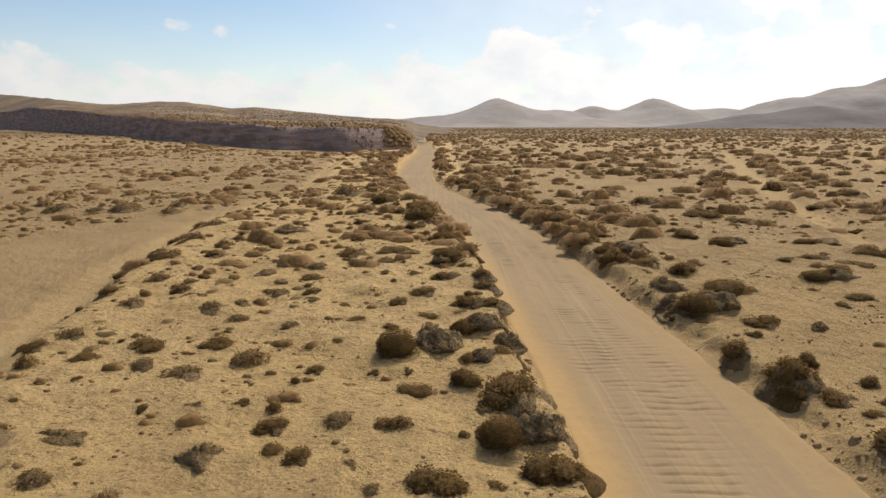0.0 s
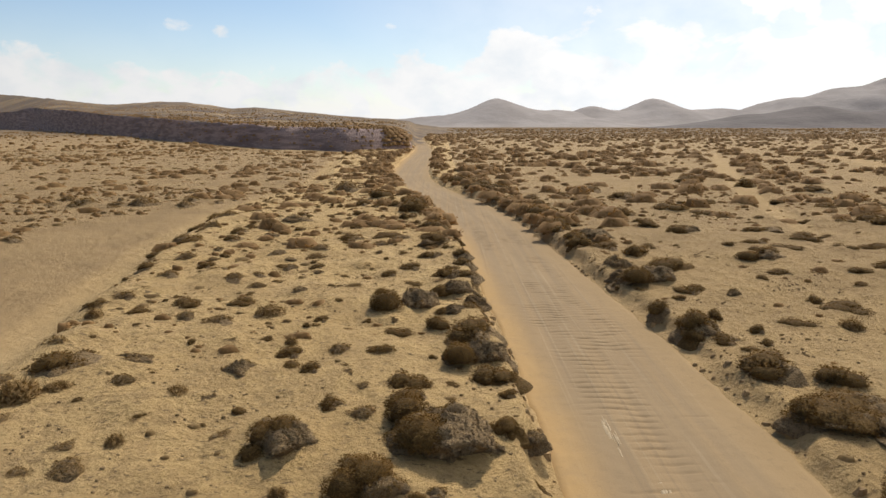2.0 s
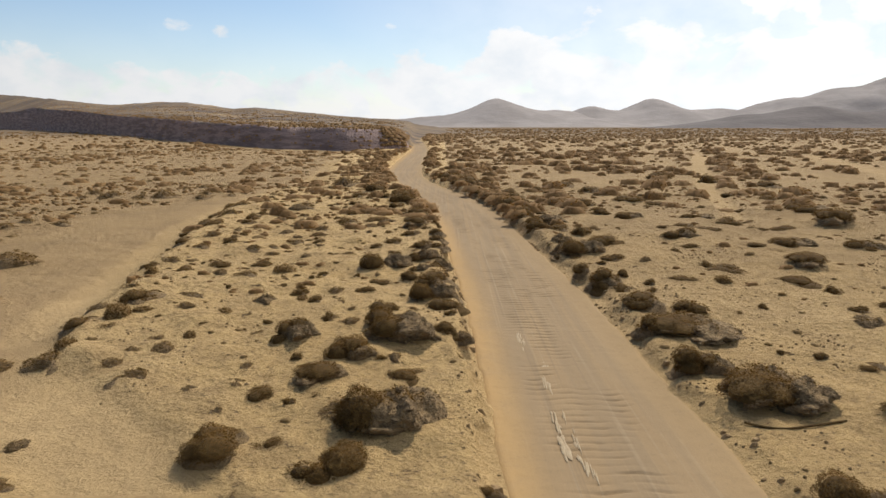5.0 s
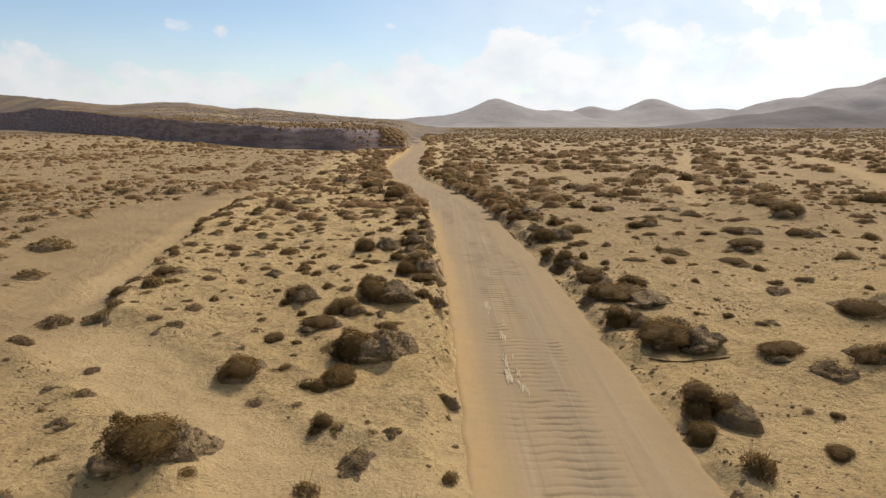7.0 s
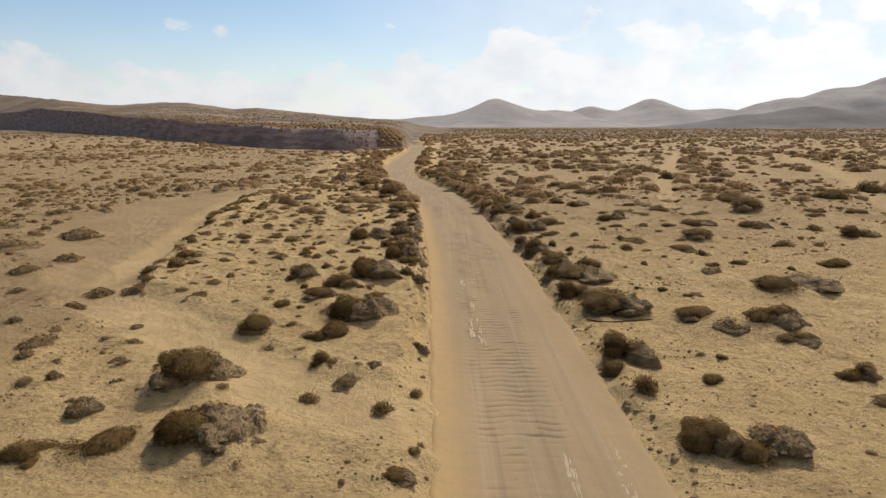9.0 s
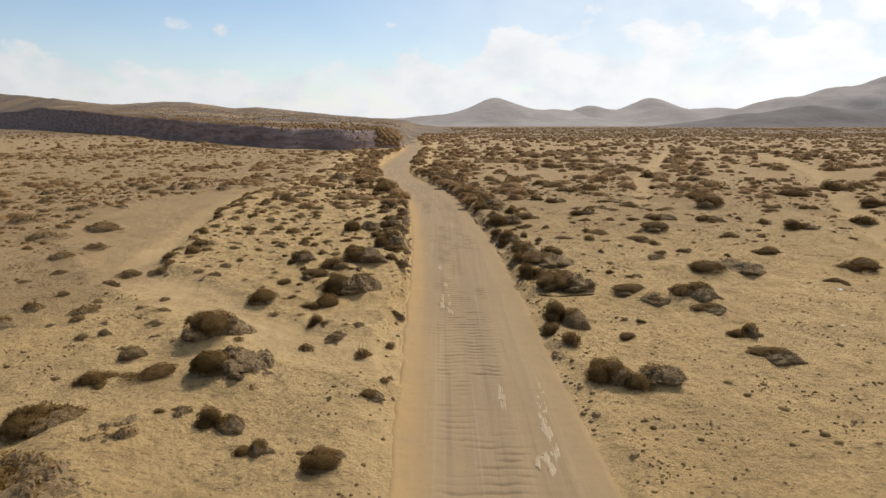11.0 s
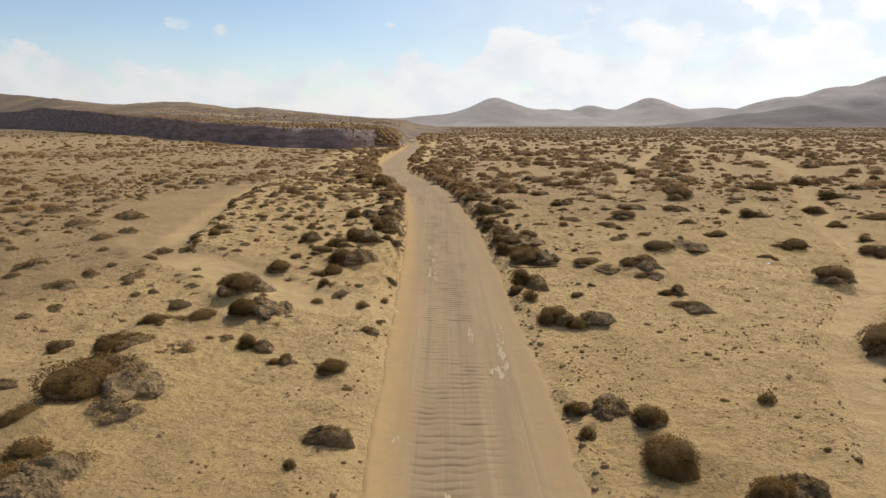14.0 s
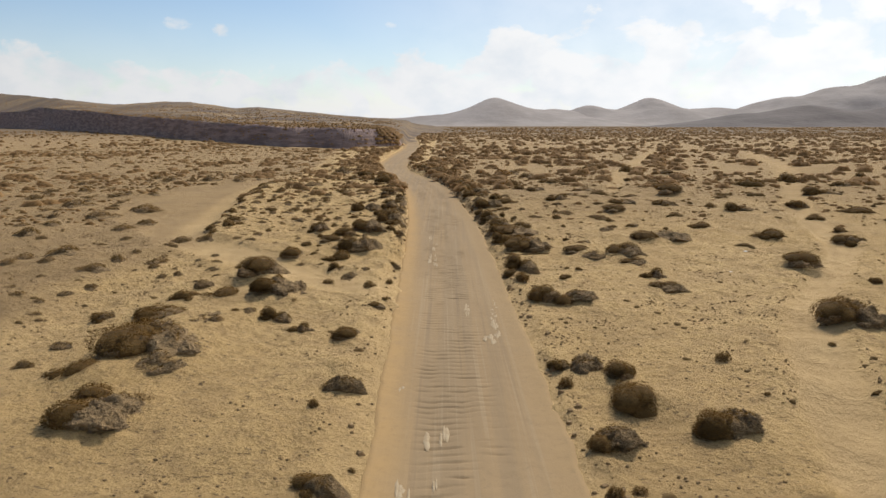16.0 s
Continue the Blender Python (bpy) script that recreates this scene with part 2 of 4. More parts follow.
def vnoise(x, y):
    ix, iy = np.floor(x).astype(int), np.floor(y).astype(int)
    fx, fy = x - ix, y - iy
    fx, fy = fx * fx * (3 - 2 * fx), fy * fy * (3 - 2 * fy)
    a, b = LATTICE[ix % 256, iy % 256], LATTICE[(ix + 1) % 256, iy % 256]
    c, d = LATTICE[ix % 256, (iy + 1) % 256], LATTICE[(ix + 1) % 256, (iy + 1) % 256]
    return (a + (b - a) * fx) * (1 - fy) + (c + (d - c) * fx) * fy - 0.5


def fbm(x, y, octaves=4, gain=0.5):
    s, a = 0.0, 1.0
    for k in range(octaves):
        s = s + a * vnoise(x * 2 ** k + 17.3 * k, y * 2 ** k + 5.1 * k)
        a *= gain
    return s


def step(v, lo, hi):
    u = np.clip((v - lo) / (hi - lo), 0, 1)
    return u * u * (3 - 2 * u)


ROAD_Y = np.array([-400, -80, -25, 0, 15, 35, 48, 60, 70, 82, 95, 110, 140, 200, 300, 530, 900, 1500.0])
ROAD_L = np.array([2.0, 4.2, 4.4, 3.75, 3.4, 2.3, 0.9, -1.1, -3.0, -5.2, -7.2, -8.4, -8.6, -8.3, -13, -28, -58, -110.0])
ROAD_R = np.array([7.6, 9.8, 10.0, 9.75, 9.5, 8.3, 7.3, 5.6, 3.0, 0.2, -1.3, -1.8, -1.9, -2.3, -7, -20, -50, -102.0])
fine_y = np.linspace(-400, 1500, 3801)
smooth = np.ones(17) / 17
fine_l = np.convolve(np.pad(np.interp(fine_y, ROAD_Y, ROAD_L), 8, "edge"), smooth, "valid")
fine_r = np.convolve(np.pad(np.interp(fine_y, ROAD_Y, ROAD_R), 8, "edge"), smooth, "valid")


def road_edges(y):
    wob = 0.16 * vnoise(y * 0.45, y * 0 + 3.3) + 0.10 * vnoise(y * 1.7, y * 0 + 9.1)
    wob2 = 0.16 * vnoise(y * 0.45, y * 0 + 63.3) + 0.10 * vnoise(y * 1.7, y * 0 + 29.1)
    return np.interp(y, fine_y, fine_l) + wob, np.interp(y, fine_y, fine_r) + wob2


# tracks: (x, y, half width)
WASH = ((3.0, -6.5, 1.4), (-0.8, -5.2, 1.1), (-4.2, -1.4, 1.2), (-8.0, 2.2, 1.2), (-11.8, 5.2, 1.3), (-14.0, 9, 1.6),
        (-16.6, 15, 3.2), (-19.6, 22, 5.4), (-22.6, 34, 6.4), (-22.6, 45, 5.0), (-19.0, 60, 1.8), (-16.4, 78, 0.9), (-20.5, 118, 0.8))
# edge of the raised bench that falls off to the wash
EDGE_Y = np.array([-60, -20, 4, 8, 15, 21, 35, 46, 55, 75, 120, 200.0])
EDGE_X = np.array([-14, -12, -10.6, -11.2, -12.8, -13.9, -16.2, -17.8, -17.2, -15.4, -20, -26.0])
TRAIL = ((-13.6, 9, 0.7), (-15.6, 22, 0.8), (-18.6, 36, 0.8), (-18.9, 50, 0.9), (-17.6, 62, 0.9), (-16.4, 78, 1.0), (-20.5, 118, 1.2), (-27, 165, 1.3))
SPUR = ((15.6, -45, 0.9), (17.1, -25, 1), (18.1, -22.6, 1.1), (18.9, -20, 1), (20.3, -16.7, 1), (21.8, -13.6, 0.9), (24.1, -9.5, 0.85), (27.5, -4.6, 0.85), (31.6, 0.5, 0.9), (35.4, 6.1, 1), (38, 13.5, 1.2), (42.1, 23.6, 1.2), (52.3, 45, 1.3), (74.1, 87.7, 1.8), (96.33, 150, 2.2))
LANE = ((27.5, 40, 0.8), (37, 70, 1.4), (52, 110, 1.6), (75, 170, 2))


def track_depth(x, y, track):
    best = np.full(np.shape(x), -9.0)
    for (ax, ay, aw), (bx, by, bw) in zip(track, track[1:]):
        ex, ey = bx - ax, by - ay
        u = np.clip(((x - ax) * ex + (y - ay) * ey) / (ex * ex + ey * ey), 0, 1)
        best = np.maximum(best, aw + (bw - aw) * u - np.hypot(x - ax - u * ex, y - ay - u * ey))
    return best          # metres inside the track's edge, negative outside


# the terrace: bearing of its foot (degrees right of +y), distance, height of the face, steepness of the skyline behind
SCARP_AZ = np.radians([-46, -35, -31.4, -27.5, -23.4, -18.9, -14.2, -9.3, -5.5, -4.2, -3.3, -2.8, 2])
SCARP_R = np.array([2600, 1500, 900, 545, 335, 251, 205, 190, 188, 189, 191, 195, 230.0])
SCARP_H = np.array([34, 30, 26, 14.6, 10.2, 8.1, 7.0, 6.6, 6.2, 5.8, 4.8, 1.4, 0.0])
HUMPS = []           # (x, y, radius, height) of the sand swept up round each shrub


def land(x, y):
    """Height of the ground, and how loose and how stony it is."""
    l, r = road_edges(y)
    far = step(np.hypot(x, y), 60, 260)
    z = 0.25 * fbm(x * 0.11, y * 0.11, 3) + 0.22 * fbm(x * 0.42, y * 0.42, 3) * (1 - 0.5 * far)
    z = z + 0.075 * fbm(x * 1.7, y * 1.7, 3) * (1 - far)
    z = z + far * 1.2 * fbm(x * 0.012, y * 0.012, 3)
    mid = (l + r) / 2
    bench = np.interp(y, (-25, -5, 10, 30, 60), (-0.30, -0.12, 0.25, 0.48, 0.45))
    plain = np.interp(y, (-25, 0, 15, 30, 60), (-0.42, -0.38, -0.28, 0.05, 0.05))
    fall = np.interp(y, EDGE_Y, EDGE_X) - x + 0.8 * fbm(x * 0.3, y * 0.3, 2)
    z = z + bench * step(mid - x, 1, 4) * (1 - 0.9 * step(fall, -0.6, 1.6)) - 0.16 * step(fall, -0.6, 1.6) * step(y, 5, 14)
    z = z + plain * step(x - mid, 1, 4) - 0.15 * step(x - mid, 10, 25) * step(y, 15, 40)
    wash = track_depth(x, y, WASH)
    w_in = step(wash + (0.5 + 1.2 * step(y, 10, 25)) * fbm(x * 0.35, y * 0.35, 3), -1.1, 0.8 + step(y, 10, 25))
    z = z * (1 - 0.6 * w_in) - 0.12 * w_in * (1 - step(y, 60, 90) * 0.6)
    spur = np.maximum(track_depth(x, y, SPUR), track_depth(x, y, LANE))
    berm = np.exp(-((wash + 0.9) / 0.4) ** 2) * (1 - step(y, 12, 20))
    z = z + 0.09 * berm
    s_in = step(spur + 0.35 * fbm(x * 0.6, y * 0.6, 3), -0.45, 0.30)
    z = z - 0.20 * s_in + 0.13 * np.exp(-((spur + 0.75) / 0.35) ** 2) * step(fbm(x * 0.5, y * 0.5, 2), -0.3, 0.3)
    dl, dr = x - l, r - x            # inside the road where both are positive
    ragged = 0.62 * fbm(x * 0.7 + 8, y * 0.7, 2)          # the verge breaks off in bites
    broad = 1.4 + 1.8 * (1 - step(y, -14, 2)) * (x < mid)           # the verge is worn down to a gentle slope here
    inside = step(np.minimum(dl, dr) + 0.30 + ragged + 0.22 * fbm(x * 1.1, y * 1.1 + 20, 2), -0.40 * broad, 0.16 * broad)
    lip = step(-np.minimum(dl, dr) - ragged, 0.35, 0.6) * (1 - step(-np.minimum(dl, dr), 0.8, 3.0))
    z = z + 0.10 * lip * (1 - w_in) / broad
    ramp = -0.61 + 0.05 * step(-np.minimum(dl, dr), -0.3, 0.5)
    z = z * (1 - inside) + ramp * inside
    trail = step(track_depth(x, y, TRAIL) + 0.5 * fbm(x * 0.5, y * 0.5, 3), -0.5, 0.5)
    z = z - 0.10 * trail
    loose = np.clip(np.maximum(np.maximum(0.38 * trail + (1 - 0.38 * trail) * w_in * (1 - 0.7 * step(y, 40, 75)), s_in * (1 - 0.55 * step(y, 0, 45))), inside), 0, 1)
    return z, loose


def ground_z(x, y):
    return float(land(np.array([float(x)]), np.array([float(y)]))[0][0])


def mesh_from(name, verts, faces, material, smooth_faces=False, more=None):
    """A mesh from vertices and faces, each face list of one size; more is a second such list."""
    me = bpy.data.meshes.new(name)
    v = np.asarray(verts, dtype=np.float32)
    lists = [np.asarray(q, dtype=np.int32) for q in (faces, more) if q is not None and len(q)]
    loops = np.concatenate([q.ravel() for q in lists])
    sizes = np.concatenate([np.full(len(q), q.shape[1], dtype=np.int32) for q in lists])
    me.vertices.add(len(v))
    me.vertices.foreach_set("co", v.ravel())
    me.loops.add(len(loops))
    me.loops.foreach_set("vertex_index", loops)
    me.polygons.add(len(sizes))
    me.polygons.foreach_set("loop_start", np.concatenate([[0], np.cumsum(sizes)[:-1]]).astype(np.int32))
    me.polygons.foreach_set("use_smooth", np.full(len(sizes), smooth_faces))
    me.materials.append(material)
    me.update(calc_edges=True)
    me.validate()
    return me


def grid_faces(nx, ny):
    i = np.arange(nx * ny).reshape(ny, nx)
    return np.stack([i[:-1, :-1], i[:-1, 1:], i[1:, 1:], i[1:, :-1]], -1).reshape(-1, 4)


def spread(lo, hi, fine, out_lo, out_hi, growth):
    mid = list(np.arange(lo, hi + 1e-6, fine))
    d, v = fine, hi
    while v < out_hi:
        d *= growth
        v += d
        mid.append(v)
    d, v = fine, lo
    while v > out_lo:
        d *= growth
        v -= d
        mid.insert(0, v)
    return np.array(mid)


def float_attr(me, name, values):
    a = me.attributes.new(name, "FLOAT", "POINT")
    a.data.foreach_set("value", np.ascontiguousarray(values, dtype=np.float32))


def build_ground():
    wide = spread(-26, 38, 0.25, -5200, 5200, 1.075)
    gx = np.concatenate([wide[wide < 1.2], np.arange(1.3, 12.6, 0.13), wide[wide > 12.7]])
    gy = spread(-29, 55, 0.22, -700, 5200, 1.06)
    x, y = (a.ravel() for a in np.meshgrid(gx, gy))
    z, loose = land(x, y)
    z2 = z.reshape(len(gy), len(gx))
    swell = np.random.RandomState(31)
    extra = np.stack([-26 + 66 * swell.rand(1500), -29 + 91 * swell.rand(1500), 0.3 + 1.0 * swell.rand(1500) ** 2, 0.03 + 0.12 * swell.rand(1500) ** 2], -1)
    soft = land(extra[:, 0], extra[:, 1])[1] < 0.05
    for hx, hy, hr, hh in HUMPS + [tuple(e) for e in extra[soft]]:
        i0, i1 = np.searchsorted(gx, (hx - 2.2 * hr, hx + 2.2 * hr))
        j0, j1 = np.searchsorted(gy, (hy - 2.2 * hr, hy + 2.2 * hr))
        if i1 > i0 and j1 > j0:
            qx, qy = np.meshgrid(gx[i0:i1], gy[j0:j1])
            z2[j0:j1, i0:i1] += hh * np.exp(-((qx - hx) ** 2 + (qy - hy) ** 2) / (0.55 * hr * hr))
    l, r = road_edges(y)
    under = step(np.minimum(x - l, r - x), 0.25, 0.55)
    inside_far = step(np.minimum(x - l, r - x), -1.0, 0.5)
    z = z2.ravel() - 0.12 * under
    me = mesh_from("ground", np.stack([x, y, z], -1), grid_faces(len(gx), len(gy)), SAND, True)
    float_attr(me, "loose", loose * (1 - 0.75 * step(y, 6, 34) * (x < 3)) * (1 - 0.5 * step(np.minimum(x - l, r - x), -1.6, -0.2)))
    float_attr(me, "rock", np.zeros(len(x)))
    float_attr(me, "face", np.zeros(len(x)))
    float_attr(me, "cover", 0.85 * step(np.hypot(x, y), 230, 800) * (1 - inside_far))
    float_attr(me, "low", step(np.interp(y, EDGE_Y, EDGE_X) - x + 2.5 * fbm(x * 0.15, y * 0.15, 4), -1.0, 4.0) * (1 - 0.45 * step(track_depth(x, y, TRAIL), -0.6, 0.4)) + 0.85 * step(y + 14 * fbm(x * 0.1, y * 0.1, 3), 2, 42) * (x > 3) * (1 - 0.45 * step(np.maximum(track_depth(x, y, SPUR), track_depth(x, y, LANE)), -0.4, 0.4)))
    tagged(new("ground", me), "pale yellow-brown desert sand with crusted patches and crumbs", "ground", kind="structure")


def build_road():
    ys = np.concatenate([np.arange(-60, -30, 0.4), np.arange(-30, 45, 0.052), np.arange(45, 75, 0.10), np.arange(75, 160, 0.4), np.arange(160, 900, 3)])
    us = np.linspace(-1, 1, 49)
    u, y = np.meshgrid(us, ys)
    l, r = road_edges(y)
    mid, half = (l + r) / 2, (r - l) / 2 + 0.10
    x = mid + u * half
    # washboard: ripples across the driven lane, of uneven length and depth
    phase = y / 0.39 + 0.9 * fbm(x * 0.30 + 4, y * 0.12, 2) + 0.45 * vnoise(x * 1.3, y * 0.5) + 0.22 * vnoise(x * 4.2, y * 0.9 + 70)
    lane = step(u, -0.60, -0.44) * (1 - step(u, np.interp(y, (0, 12), (0.16, 0.45)), np.interp(y, (0, 12), (0.42, 0.74))))
    patch = step(fbm(x * 1.1, y * 0.45 + 40, 3), -0.30, 0.20) * np.clip(-0.25 + 2.6 * (vnoise(x * 1.9, y * 2.4) + 0.5), 0, 2)
    groove = (1 - np.abs(np.sin(phase * np.pi))) ** 3.4
    z = -0.60 - 0.050 * lane * patch * groove * (1 - step(y, 48, 80))
    # wheel ruts and the soft shoulder
    for at, wide in ((-0.36, 0.10), (0.30, 0.12), (0.02, 0.07)):
        z = z - 0.022 * np.exp(-((u - at + 0.05 * vnoise(y * 0.12, y * 0 + 1)) / wide) ** 2)
    z = z + 0.05 * step(np.abs(u), 0.70, 1.0) + 0.03 * fbm(x * 0.5, y * 0.25, 3) + 0.010 * fbm(x * 4, y * 4, 2)
    z = z - 0.10 * step(np.abs(u), 0.975, 1.0)
    me = mesh_from("road", np.stack([x.ravel(), y.ravel(), z.ravel()], -1), grid_faces(len(us), len(ys)), ROAD, True)
    float_attr(me, "across", u.ravel())
    tagged(new("road", me), "pale packed dirt road with washboard ripples and soft verges", "road", kind="structure")


def build_scarp():
    """The shaded terrace edge and the stony upland that climbs behind it, out to its ridge."""
    n = 400
    az = np.linspace(radians(-46), radians(2), n)
    rb = np.interp(az, SCARP_AZ, SCARP_R)
    rb = rb * (1 + 0.035 * fbm(az * 14, az * 0 + 2, 2))
    face_h = np.interp(az, SCARP_AZ, SCARP_H)
    blur = np.ones(15) / 15
    rb, face_h = (np.convolve(np.pad(q, 7, "edge"), blur, "valid") for q in (rb, face_h))
    ridge_r = np.maximum(rb * 1.6, np.interp(np.degrees(az), (-46, -35, -26, -12, -4, 2), (1700, 1400, 1250, 1150, 1050, 1000)))
    climb = np.interp(np.degrees(az), (-46, -35, -31.4, -27.5, -23.4, -21.6, -18, -16.1, -13.3, -9.3, -6.3, -4.8, -3, 0, 2),
                      (0.050, 0.0425, 0.040, 0.034, 0.039, 0.039, 0.030, 0.033, 0.028, 0.022, 0.017, 0.0165, 0.013, 0.006, 0.001))
    ks = np.concatenate([np.linspace(0, 0.05, 40), np.linspace(0.055, 0.10, 10), np.linspace(0.11, 1, 62), np.linspace(1.02, 1.5, 8)])
    k, a = np.meshgrid(ks, az)
    kb, kr = rb[:, None], ridge_r[:, None]
    run = kb + (kr - kb) * k
    x, y = np.sin(a) * run, np.cos(a) * run
    d = run - kb + 9.0 * fbm(x * 0.018, y * 0.018, 2)
    for g_az, g_w, g_d in ((-25.2, 0.010, 24), (-32.6, 0.012, 120),):        # gullies in the face
        d = d - g_d * np.exp(-((a - radians(g_az)) / g_w) ** 2)
    deep = 6.5 + kb * 0.028
    face = step(d, 0.5, deep) * face_h[:, None]
    rise = np.clip(k, 0, 1) ** 1.2 * np.maximum(climb[:, None] * kr - face_h[:, None], 0)
    z = face + rise - np.maximum(k - 1, 0) * 160 - 2.5 * step(a, radians(-2.9), radians(-2.4))
    z = z + 0.9 * fbm(x * 0.07, y * 0.07, 4) * step(d, 1, deep * 0.4) * (1 - step(d, deep * 0.8, deep * 1.5))
    z = z + 2.2 * fbm(x * 0.02, y * 0.02, 4) * step(d, 10, 120) + 0.5 * fbm(x * 0.13, y * 0.13, 3) * step(d, 20, 40) - 1.6 * (1 - step(k, 0.0, 0.006))
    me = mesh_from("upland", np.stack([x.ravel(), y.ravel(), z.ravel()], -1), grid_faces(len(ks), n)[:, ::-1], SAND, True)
    float_attr(me, "loose", np.zeros(z.size))
    stony = np.clip(0.85 + 0.6 * fbm(x * 0.02, y * 0.05, 4), 0.5, 1.0) * step(d, 5, 20) + (1 - step(d, deep * 0.9, deep * 1.3))
    float_attr(me, "rock", np.clip(stony, 0, 1).ravel())
    float_attr(me, "low", np.zeros(z.size))
    float_attr(me, "cover", np.zeros(z.size))
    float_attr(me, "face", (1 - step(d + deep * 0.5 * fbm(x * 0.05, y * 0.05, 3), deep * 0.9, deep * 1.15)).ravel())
    tagged(new("terrace_slope", me), "dark stony terrace edge with brown upland climbing behind it", "slope", kind="structure")
    good = np.nonzero((k > 0.047).ravel() & (k < 0.75).ravel() & (a < radians(-3.2)).ravel())[0]
    face_at = np.nonzero(((k > 0.003) & (k < 0.06) & (a < radians(-2.9))).ravel())[0]
    spots = np.stack([x.ravel(), y.ravel(), z.ravel()], -1)
    return spots[good], spots[face_at]


def build_hill(label, peaks, rough, x0, x1, y0, y1, material, nx=130, ny=50):
    """A hill as a height field; peaks are (x, y, height, width along x, width along y)."""
    x, y = (q.ravel() for q in np.meshgrid(np.linspace(x0, x1, nx), np.linspace(y0, y1, ny)))
    z = np.zeros(len(x))
    for px, py, h, wx, wy in peaks:
        q = np.sqrt(((x - px) / wx) ** 2 + ((y - py) / wy) ** 2 + 0.02)
        z = (z ** 3 + (h * 1.07 * np.exp(-1.15 * q ** 1.4)) ** 3) ** (1 / 3)
    z = z + rough * fbm(x * 0.006, y * 0.006, 5) * step(z, 0, 60)
    u, w = (x - x0) / (x1 - x0), (y - y0) / (y1 - y0)
    rim = step(u, 0, 0.16) * step(1 - u, 0, 0.16) * step(w, 0, 0.3) * step(1 - w, 0, 0.3)
    me = mesh_from("hill", np.stack([x, y, z * rim - 3.0], -1), grid_faces(nx, ny), material, True)
    tagged(new("hill", me), label, "hill")


build_road()
UPLAND, FACE = build_scarp()
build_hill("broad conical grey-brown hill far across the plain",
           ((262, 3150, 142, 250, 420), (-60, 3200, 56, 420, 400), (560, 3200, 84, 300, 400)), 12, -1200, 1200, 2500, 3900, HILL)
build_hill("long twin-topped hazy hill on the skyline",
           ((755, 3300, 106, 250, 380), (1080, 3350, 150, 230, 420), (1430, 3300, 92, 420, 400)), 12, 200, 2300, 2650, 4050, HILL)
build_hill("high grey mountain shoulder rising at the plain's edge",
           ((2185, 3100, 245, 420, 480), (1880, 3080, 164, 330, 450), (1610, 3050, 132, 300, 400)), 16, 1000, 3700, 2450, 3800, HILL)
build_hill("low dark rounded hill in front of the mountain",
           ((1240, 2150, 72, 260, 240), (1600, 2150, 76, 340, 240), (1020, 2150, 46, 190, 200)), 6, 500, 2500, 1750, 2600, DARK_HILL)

# ======== shrubs ========


def part(name, me, parent, label="", m=None):
    ob = new(name, me)
    ob.parent = parent
    if m is not None:
        ob.matrix_basis = m
    return tagged(ob, label)


def lobes(rng, n):
    """A handful of rounded clumps inside a unit footprint: centre, radius, height."""
    out = [(0.0, 0.0, 0.62, 1.0)]
    for k in range(n):
        a, d = 6.283 * (k + 0.6 * rng.rand()) / n, 0.42 + 0.22 * rng.rand()
        out.append((d * math.cos(a), d * math.sin(a), 0.26 + 0.20 * rng.rand(), 0.50 + 0.38 * rng.rand()))
    return out


def leafy(name, me, parent, label, m):
    """Foliage: more leaves than one could count."""
    return tagged(part(name, me, parent, label, m), kind="stuff")


def blades(rng, n, dome=(1, 1, 1), cover=None, clumps=7):
    """Where small leafy twigs grow on a clump of lobes: points, and the way they face."""
    ball = lobes(rng, clumps)
    area = np.array([b[2] ** 2 for b in ball])
    pick = rng.choice(len(ball), n, p=area / area.sum())
    b = np.array(ball)[pick]
    th, cz = rng.rand(n) * 2 * np.pi, rng.rand(n) ** 0.8
    rr = np.sqrt(1 - cz ** 2)
    d = np.stack([np.cos(th) * rr, np.sin(th) * rr, cz], -1)
    k = 0.78 + 0.26 * rng.rand(n)
    p = np.stack([b[:, 0] + d[:, 0] * b[:, 2] * k, b[:, 1] + d[:, 1] * b[:, 2] * k, d[:, 2] * b[:, 3] * k], -1)
    wave = np.sin(p[:, 0] * 9 + 3 * np.sin(p[:, 1] * 7)) * np.sin(p[:, 1] * 11 + 2.0)
    p *= (1 + 0.07 * wave)[:, None] * np.array(dome)
    if cover is not None:
        keep = cover(p)
        p, d = p[keep], d[keep]
        n = len(p)
    return p, d


def fuzz(p, out, size, rng, lean=0.7, wide=0.32):
    """Small leafy twigs at points p, each a narrow blade whose shading follows the clump it grows on."""
    n = len(p)
    way = out * 0.7 + rng.randn(n, 3) * lean
    way[:, 2] += 0.25
    way /= np.linalg.norm(way, axis=1)[:, None] + 1e-9
    side = np.cross(way, rng.randn(n, 3))
    side /= np.linalg.norm(side, axis=1)[:, None] + 1e-9
    ln = (size * (0.5 + rng.rand(n) + 1.2 * rng.rand(n) ** 6))[:, None]
    wd = size * wide * (0.7 + 0.6 * rng.rand(n))[:, None]
    q = np.stack([p + side * wd, p + way * ln, p - side * wd], 1)
    face = np.cross(q[:, 1] - q[:, 0], q[:, 2] - q[:, 0])
    turned = (face * out).sum(1) < 0
    q[turned] = q[turned][:, ::-1]
    nrm = out + 0.22 * rng.randn(n, 3)
    nrm /= np.linalg.norm(nrm, axis=1)[:, None] + 1e-9
    return q.reshape(-1, 3), np.arange(n * 3).reshape(n, 3), np.repeat(nrm, 3, 0)


